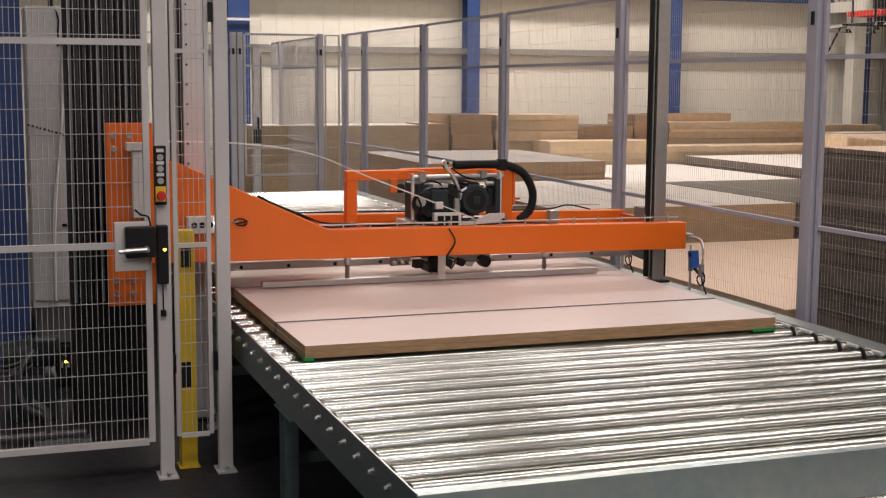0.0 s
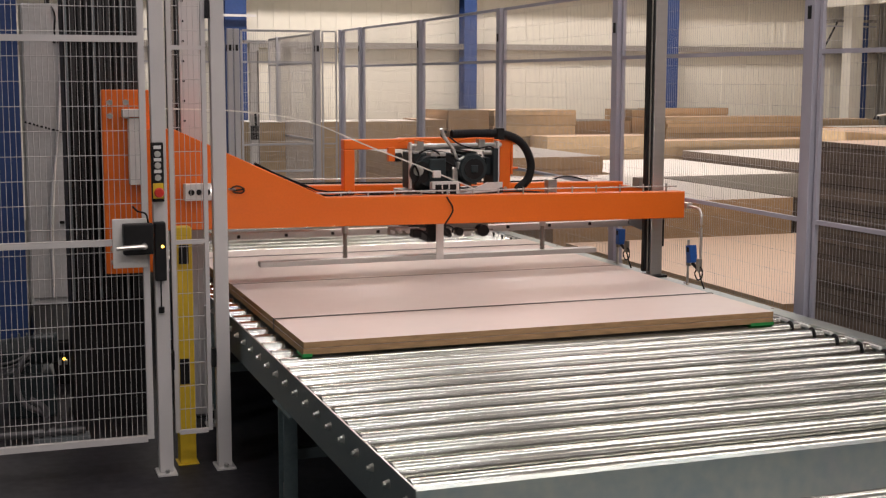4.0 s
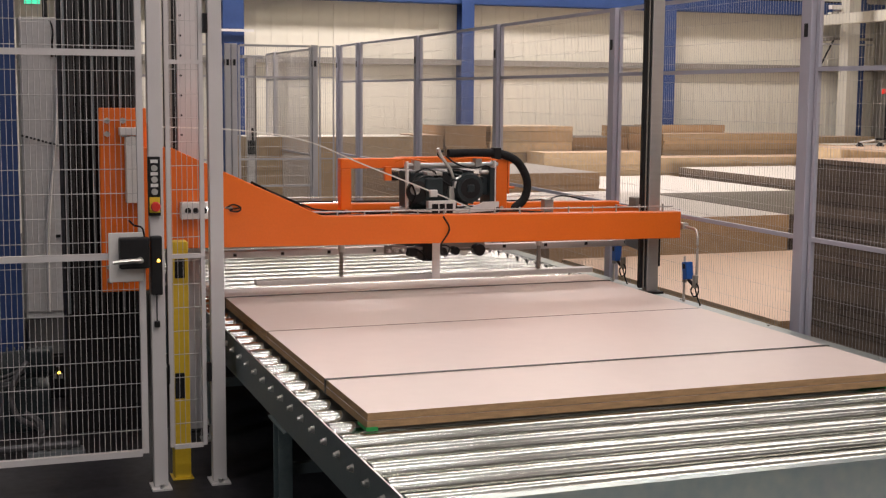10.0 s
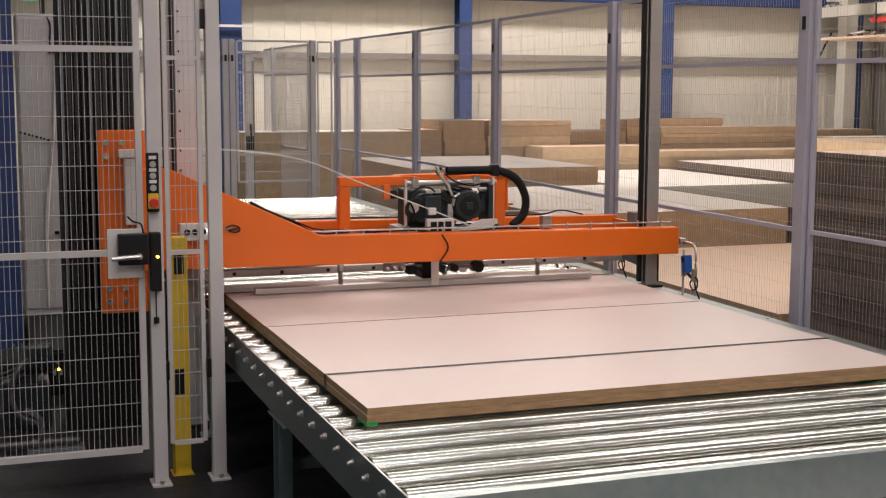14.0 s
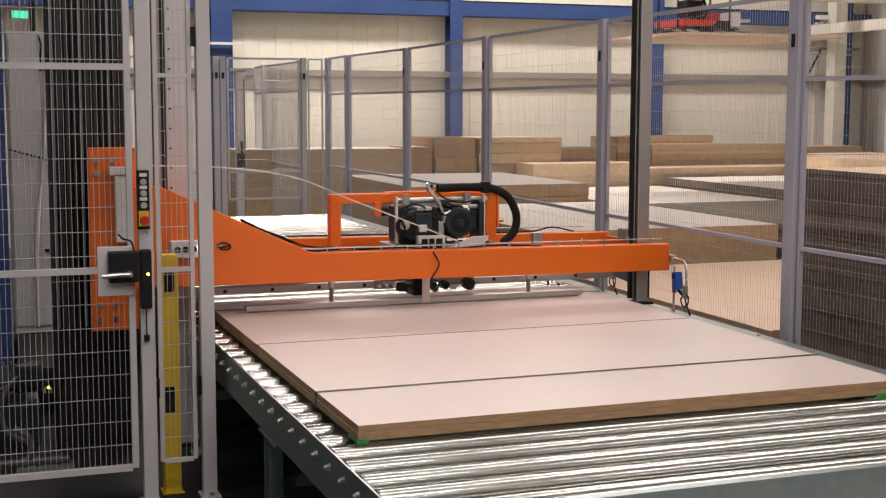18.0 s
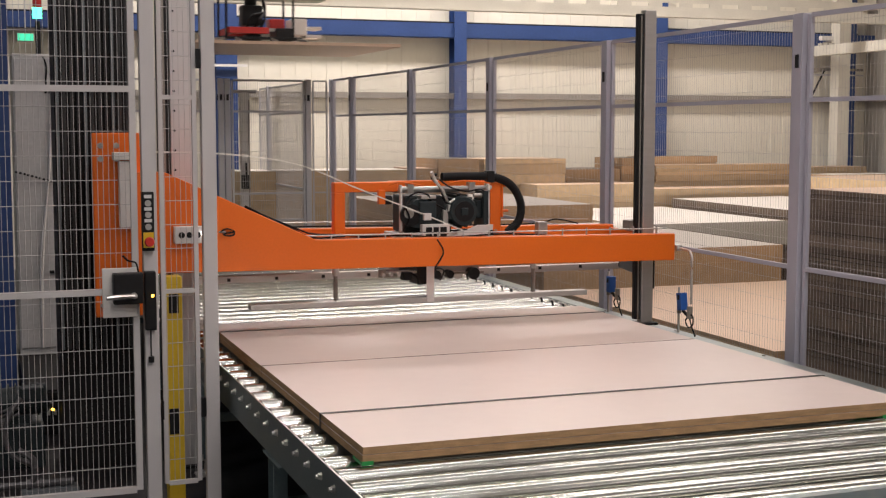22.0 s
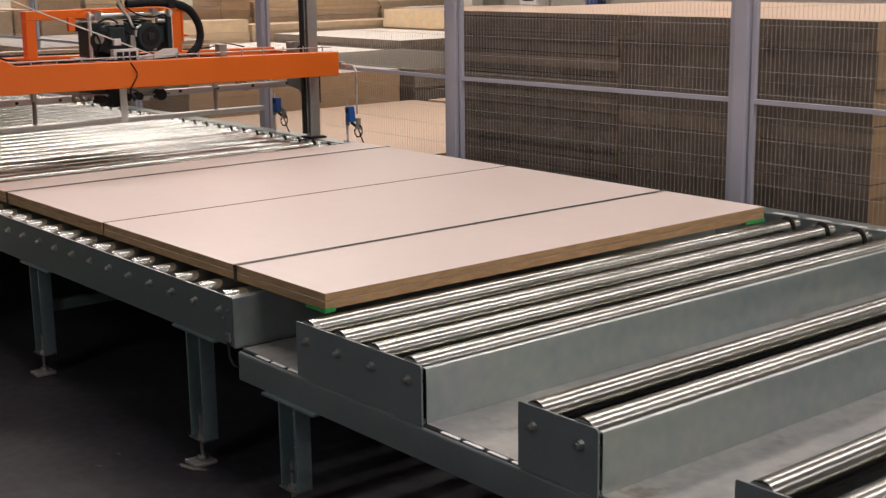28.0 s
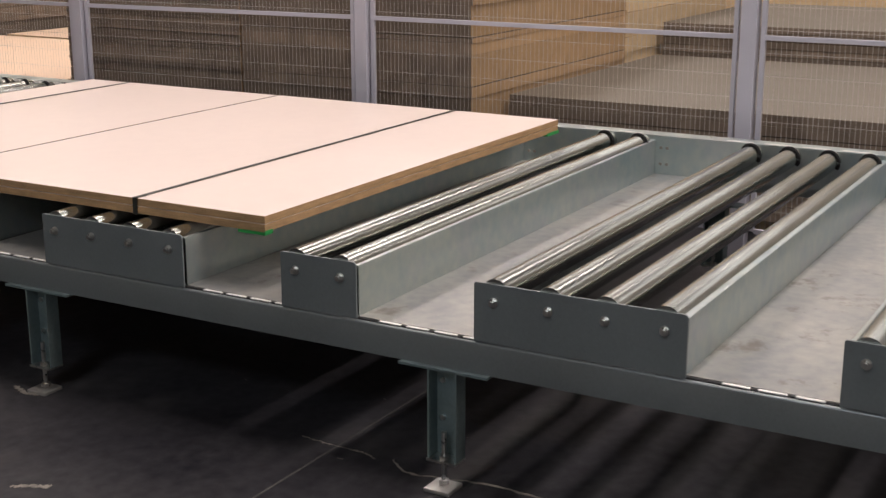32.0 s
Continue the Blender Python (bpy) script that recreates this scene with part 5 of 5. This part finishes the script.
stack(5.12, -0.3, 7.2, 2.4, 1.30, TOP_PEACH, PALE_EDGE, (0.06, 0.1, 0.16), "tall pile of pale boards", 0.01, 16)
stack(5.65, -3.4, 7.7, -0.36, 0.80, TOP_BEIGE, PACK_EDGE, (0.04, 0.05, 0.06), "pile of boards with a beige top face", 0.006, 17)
stack(8.0, -3.0, 10.1, 2.4, 1.0, TOP_PEACH, PALE_EDGE, (0.06, 0.1), PEACH_PILE, 0.01, 18)


# ---- overhead crane ----
runway = thing("crane_runway", 0, 11.45, 0, "cream painted crane runway girder with rows of slots", "girder", "", "structure")
for z0, z1 in ((3.07, 3.175), (3.225, 3.315), (3.365, 3.60)):
    part("web_strip", boxed(-9, SIDE_X, 11.45, 11.46, z0, z1), CREAM_STEEL, runway)
part("flange", boxed(-9, SIDE_X, 11.40, 11.6, 3.60, 3.62), CREAM_STEEL, runway)
part("flange", boxed(-9, SIDE_X, 11.44, 11.6, 3.05, 3.07), CREAM_STEEL, runway)
bridge_me = link_mesh("slot_bridge", boxed(0, 0.19, 0, 0.01, 0, 0.05), CREAM_STEEL)
x = -8.95
while x < SIDE_X - 0.45:
    for z, o in ((3.175, 0.0), (3.315, 0.2)):
        shared_part("slot_bridge", bridge_me, runway, pose(x + o, 11.45, z))
    x += 0.43
for x in (-5.0, 0.9, 10.8):
    bm = boxed(x, x + 0.2, 11.45, 11.65, 0, 3.05)
    structure("runway_post", bm, CREAM_STEEL, "cream painted post carrying the crane runway", "column")

crane = thing("vacuum_lifter", 0, 9.8, 2.37, "red and white crane vacuum lifter with black suction cups", "crane")
ORI[crane] = Vector((0, 9.8, 2.37))
for y in (9.5, 10.05):
    part("traverse", boxed(0.03, 0.42, y, y + 0.08, 2.57, 2.63, 0.005), RED, crane)
    part("guide_bar", boxed(0.06, 0.5, y + 0.1, y + 0.14, 2.60, 2.63, 0.003), ALU, crane)
part("cross_bar", boxed(0.03, 0.09, 9.58, 10.05, 2.57, 2.63, 0.005), RED, crane)
part("lift_motor", boxed(0.47, 0.62, 9.7, 9.9, 2.63, 2.73, 0.01), RED, crane)
part("valve_box", boxed(0.22, 0.36, 9.6, 9.85, 2.49, 2.57, 0.01), BLACK, crane)
part("valve_box", boxed(0.5, 0.66, 9.55, 9.85, 2.51, 2.63, 0.01), BLACK, crane)
part("pump", boxed(0.67, 0.82, 9.6, 9.9, 2.57, 2.73, 0.01), WHITE_PLATE, crane)
for z in (2.55, 2.63):
    part("bumper", boxed(0.82, 0.98, 9.65, 9.85, z, z + 0.03, 0.004), ALU, crane)
bm = bmesh.new()
for y in (9.5, 10.05):
    box(bm, -0.05, 0.75, y + 0.02, y + 0.07, 2.515, 2.54, 0.003)
for x in (0.0, 0.66):
    box(bm, x, x + 0.04, 9.57, 10.07, 2.518, 2.538)
    for y in (9.6, 10.02):
        rod(bm, (x + 0.02, y, 2.53), (x + 0.02, y, 3.15), 0.012, 8)
cups = part("cup_frame", bm, BLACK, crane, "black frame with lift rods")
for x in (-0.2, 0.1, 0.45, 0.75):
    for y in (9.3, 10.2):
        part("suction_cup", rod(bmesh.new(), (x, y, 2.4385), (x, y, 2.485), 0.05, 12, 0.02), RUBBER, cups)
        part("cup_arm", rod(bmesh.new(), (x, y, 2.485), (min(max(x, 0.0), 0.7), 9.55 if y < 9.8 else 10.1, 2.525), 0.014, 8), ALU, cups)
for k, dx in enumerate((0.0, 0.06, -0.07)):
    part("air_hose", tube(bmesh.new(), curve([(0.30 + dx, 9.7, 2.60), (0.34 + dx, 9.62, 2.70 + 0.02 * k), (0.42, 9.7, 2.80), (0.40, 9.75, 2.95)], 20), 0.014, 8), RUBBER, crane)
part("lift_mast", rod(bmesh.new(), (0.3, 9.8, 2.69), (0.3, 9.8, 4.3), 0.06, 14), BLACK, crane)
part("mast_head", boxed(0.2, 0.4, 9.7, 9.9, 2.66, 2.86, 0.02), BLACK, crane)
trolley = thing("crane_trolley", 0, 9.8, 2.95, "grey-green crane trolley hanging under the bridge", "crane trolley")
ORI[trolley] = Vector((0, 9.8, 2.95))
for y in (9.4, 9.92):
    part("cheek", boxed(-0.2, 1.1, y, y + 0.28, 2.95, 3.15, 0.02), CRANE_GREEN, trolley)
part("end_plate", boxed(-0.2, -0.14, 9.68, 9.92, 2.97, 3.13), CRANE_GREEN, trolley)
part("end_plate", boxed(1.04, 1.1, 9.68, 9.92, 2.97, 3.13), CRANE_GREEN, trolley)
for x in (-0.1, 0.9):
    part("hanger", boxed(x, x + 0.1, 9.56, 9.62, 3.15, 4.8, 0.005), CREAM_STEEL, trolley)
    part("hanger", boxed(x, x + 0.1, 9.98, 10.04, 3.15, 4.8, 0.005), CREAM_STEEL, trolley)
bm = boxed(-9, SIDE_X, 9.55, 9.62, 4.8, 5.15)
box(bm, -9, SIDE_X, 9.98, 10.05, 4.8, 5.15)
lifted = thing("lifted_board", 0, 9.8, 2.37, "single peach board carried under the vacuum lifter", "board")
ORI[lifted] = Vector((0, 9.8, 2.37))
part("panel", boxed(-0.55, 1.46, 8.58, 10.4, 2.41, 2.438, 0.002), TOP_PEACH, lifted)
structure("crane_bridge", bm, CREAM_STEEL, "cream painted double crane bridge above the store", "girder")


# ---- left side behind the gate ----
def tall_cabinet():
    t = thing("tall_cabinet", -0.62, 6.0, 0, "tall pale grey ribbed control cabinet with a signal light on top", "cabinet")
    part("body", boxed(-0.745, -0.44, 6.0, 6.5, 0.15, 2.16, 0.006), CABINET, t)
    part("plinth", boxed(-0.74, -0.445, 6.02, 6.48, 0, 0.15), BLACK, t)
    part("door", boxed(-0.735, -0.50, 5.985, 5.998, 0.20, 2.13, 0.004), CABINET, t)
    part("corner_strip", boxed(-0.495, -0.485, 5.985, 5.999, 0.16, 2.15), POST_PALE, t)
    part("corner_strip", boxed(-0.465, -0.445, 5.98, 5.999, 0.16, 2.15), GIRT, t)
    part("door_seam", boxed(-0.733, -0.502, 5.983, 5.9845, 1.92, 1.926), GIRT, t)
    part("handle", boxed(-0.49, -0.475, 5.968, 5.984, 0.66, 0.80, 0.003), BLACK, t)
    part("handle", boxed(-0.545, -0.50, 5.968, 5.984, 0.70, 0.72, 0.003), BLACK, t)
    pole = part("light_pole", rod(bmesh.new(), (-0.57, 6.1, 2.16), (-0.57, 6.1, 2.38), 0.018, 10), BLACK, t)
    part("red_lens", rod(bmesh.new(), (-0.57, 6.1, 2.47), (-0.57, 6.1, 2.53), 0.03, 14), RED, pole)
    part("green_lens", rod(bmesh.new(), (-0.57, 6.1, 2.40), (-0.57, 6.1, 2.47), 0.032, 14), GREEN_LIGHT, pole)
    part("black_cable", tube(bmesh.new(), curve([(-0.55, 5.975, 2.14), (-0.53, 5.975, 2.08), (-0.535, 5.98, 1.98), (-0.53, 5.98, 1.91)], 16), 0.006, 6), RUBBER, t)
    for x in (-0.54, -0.51):
        part("cable_gland", rod(bmesh.new(), (x, 5.978, 1.90), (x, 5.978, 1.93), 0.010, 8), BLACK, t)
    part("pale_cable", tube(bmesh.new(), curve([(-0.505, 5.97, 1.9), (-0.52, 5.97, 1.5), (-0.56, 5.97, 1.1), (-0.59, 5.97, 0.7), (-0.60, 5.97, 0.2)], 30), 0.009, 6), WHITE_STRAP, t)
    part("pale_cable", tube(bmesh.new(), curve([(-0.515, 5.965, 1.7), (-0.54, 5.965, 1.3), (-0.60, 5.965, 0.8), (-0.605, 5.965, 0.2)], 30), 0.007, 6), POST_PALE, t)
    a, b = Vector((-0.745, 5.96, 1.385)), Vector((-0.45, 5.96, 1.298))
    for k in range(12):
        part("chain_link", rod(bmesh.new(), a + (b - a) * (k / 12), a + (b - a) * ((k + 0.65) / 12), 0.007, 6), BLACK, t)


tall_cabinet()


def exit_sign():
    t = thing("exit_sign", -0.57, 8.0, 2.37, "small glowing green exit sign hanging behind the cabinet", "sign")
    part("housing", boxed(-0.635, -0.505, 8.004, 8.04, 2.365, 2.43, 0.004), WHITE_PLATE, t)
    part("face", boxed(-0.63, -0.51, 8.0, 8.0035, 2.37, 2.425), EXIT_GREEN, t)
    part("hanger", rod(bmesh.new(), (-0.57, 8.02, 2.43), (-0.57, 8.02, H), 0.006, 6), STEEL, t)


exit_sign()


def motor_unit():
    t = thing("drive_unit", -0.82, 3.5, 0, "grey drive unit with metal hoses on the floor behind the gate", "drive unit")
    part("gearbox", boxed(-0.95, -0.72, 3.5, 3.8, 0.0, 0.22, 0.02), MOTOR, t)
    m = part("motor", rod(bmesh.new(), (-0.70, 3.62, 0.33), (-0.98, 3.62, 0.31), 0.075, 20), MOTOR, t, smooth=True)
    for k in range(6):
        part("fin", rod(bmesh.new(), (-0.74 - k * 0.035, 3.62, 0.328), (-0.748 - k * 0.035, 3.62, 0.328), 0.083, 20), MOTOR, m)
    part("terminal_box", boxed(-0.83, -0.72, 3.53, 3.6, 0.33, 0.40, 0.01), MOTOR, m)
    part("mount", boxed(-0.9, -0.78, 3.55, 3.7, 0.22, 0.26), MOTOR, t)
    part("hose", tube(bmesh.new(), curve([(-0.83, 3.48, 0.36), (-0.88, 3.45, 0.30), (-0.91, 3.44, 0.2), (-0.88, 3.42, 0.1), (-0.80, 3.42, 0.05), (-0.77, 3.42, 0.02)], 30), 0.014, 10), DARK_HOSE, t, smooth=True)
    for z in (0.235, 0.262, 0.285):
        part("pipe", tube(bmesh.new(), curve([(-1.5, 3.5, z - 0.02), (-1.05, 3.5, z), (-0.93, 3.49, z + 0.01), (-0.84, 3.5, z + 0.05)], 16), 0.007, 8), DARK_HOSE, t)
    part("lamp_clamp", boxed(-0.70, -0.66, 3.56, 3.6, 0.25, 0.27), STEEL, t)
    part("lamp_clamp", boxed(-0.69, -0.672, 3.555, 3.6, 0.21, 0.31), BLACK, t)
    part("indicator", rod(bmesh.new(), (-0.678, 3.555, 0.281), (-0.678, 3.55, 0.281), 0.007, 8), AMBER_LIGHT, t)


motor_unit()


def floor_pipe():
    t = thing("floor_pipe", -0.7, 3.05, 0, "steel pipe with fittings lying on the floor behind the gate", "pipe")
    part("pipe", rod(bmesh.new(), (-1.6, 3.05, 0.04), (-0.62, 3.05, 0.045), 0.018, 10), DARK_HOSE, t)
    part("elbow", tube(bmesh.new(), curve([(-0.8, 3.05, 0.05), (-0.79, 3.05, 0.1), (-0.8, 3.06, 0.16), (-0.86, 3.08, 0.2)], 12), 0.016, 8), DARK_HOSE, t)
    for x in (-0.83, -0.77, -0.68):
        part("collar", rod(bmesh.new(), (x, 3.05, 0.043), (x + 0.02, 3.05, 0.043), 0.026, 10), DARK_HOSE, t)
    part("saddle", boxed(-0.85, -0.60, 3.0, 3.1, 0, 0.024), DARK_PLATE, t)
    part("saddle", boxed(-1.6, -1.5, 3.0, 3.1, 0, 0.024), DARK_PLATE, t)


floor_pipe()


def machine_plinth():
    t = thing("machine_plinth", -0.62, 4.3, 0, "low dark machine housing standing behind the gate", "machine")
    part("housing", boxed(-0.78, -0.46, 4.2, 5.4, 0.0, 0.24, 0.02), BLACK, t)
    part("cover", boxed(-0.77, -0.47, 4.22, 5.38, 0.24, 0.25), RUBBER, t)
    for x in (-0.72, -0.58):
        part("lid_grip", boxed(x, x + 0.06, 4.185, 4.2, 0.14, 0.155), GIRT, t)


machine_plinth()


# ---- movement ----
def motions():
    px = [(0, 1.637), (4.6, 1.637), (5.0, 1.60), (5.5, 1.505), (6, 1.402), (7, 1.195), (8, 0.990), (9, 0.788), (9.3, 0.735), (9.6, 0.722), (10.2, 0.720), (22.4, 0.720), (22.7, 0.70), (23, 0.655), (24, 0.447), (25, 0.240), (26, 0.035), (28.5, -0.485), (30, -0.790), (31, -0.990), (32, -1.195)]
    walk(pack, [(t, pose(0, y, PZ - 0.008)) for t, y in px])
    az = [(0, 0.0), (3.2, 0.0), (3.5, 0.047), (4.0, 0.135), (4.4, 0.178), (4.8, 0.181), (9.5, 0.181), (9.7, 0.165), (10, 0.116), (10.5, 0.068), (11, 0.046), (11.5, 0.021), (12, 0.006), (12.5, 0.0), (20.9, 0.0), (21.1, 0.014), (21.5, 0.077), (22, 0.164), (22.3, 0.179), (22.6, 0.181), (32, 0.181)]
    walk(arm, [(t, pose(0, 3.0, 0.7 + z)) for t, z in az])
    walk(press, [(t, pose(0, 0, -min(z, 0.055))) for t, z in az])
    # seconds, place along the bridge, lifter height, cup frame height below the lifter
    cx = [(0, 8.67, -0.09, -0.05), (1, 9.02, -0.09, -0.1), (2, 9.11, -0.16, -0.2), (2.5, 9.14, -0.24, -0.32), (3, 9.2, -0.34, -0.42), (3.5, 9.3, -0.46, -0.6), (4.5, 9.6, -0.8, -0.55), (9.2, 9.6, -0.85, -0.504), (10, 9.3, -0.85, -0.504), (10.4, 9.27, -0.85, -0.504), (11, 9.26, -0.74, -0.47), (11.5, 9.25, -0.6, -0.4), (12, 9.2, -0.46, -0.34), (12.5, 9.15, -0.33, -0.27), (13, 9.14, -0.2, -0.16), (13.5, 9.13, -0.1, -0.06), (14.5, 9.09, -0.09, -0.05), (15.5, 8.85, -0.08, -0.03), (16.5, 8.16, -0.06, 0), (17, 7.53, -0.04, 0), (18, 6.33, -0.01, 0), (19, 5.06, 0.02, 0), (20, 3.83, 0.02, 0), (21, 2.58, 0.02, 0), (22, 1.33, 0.01, 0), (23, 0.12, 0, 0), (24.5, -1.6, 0, 0), (26, -3.0, 0, 0), (29, -4.0, 0, 0), (32, -4.2, 0, 0)]
    walk(crane, [(t, pose(x, 9.8, 2.37 + z)) for t, x, z, c in cx])
    walk(cups, [(t, pose(0, 0, c)) for t, x, z, c in cx])
    walk(trolley, [(t, pose(x, 9.8, 2.95)) for t, x, z, c in cx])
    walk(lifted, [(0, pose(9.27, 9.8, 2.37 - 1.354))] + [(t, pose(x, 9.8, 2.37 + z + c)) for t, x, z, c in cx if t > 10.2])


motions()
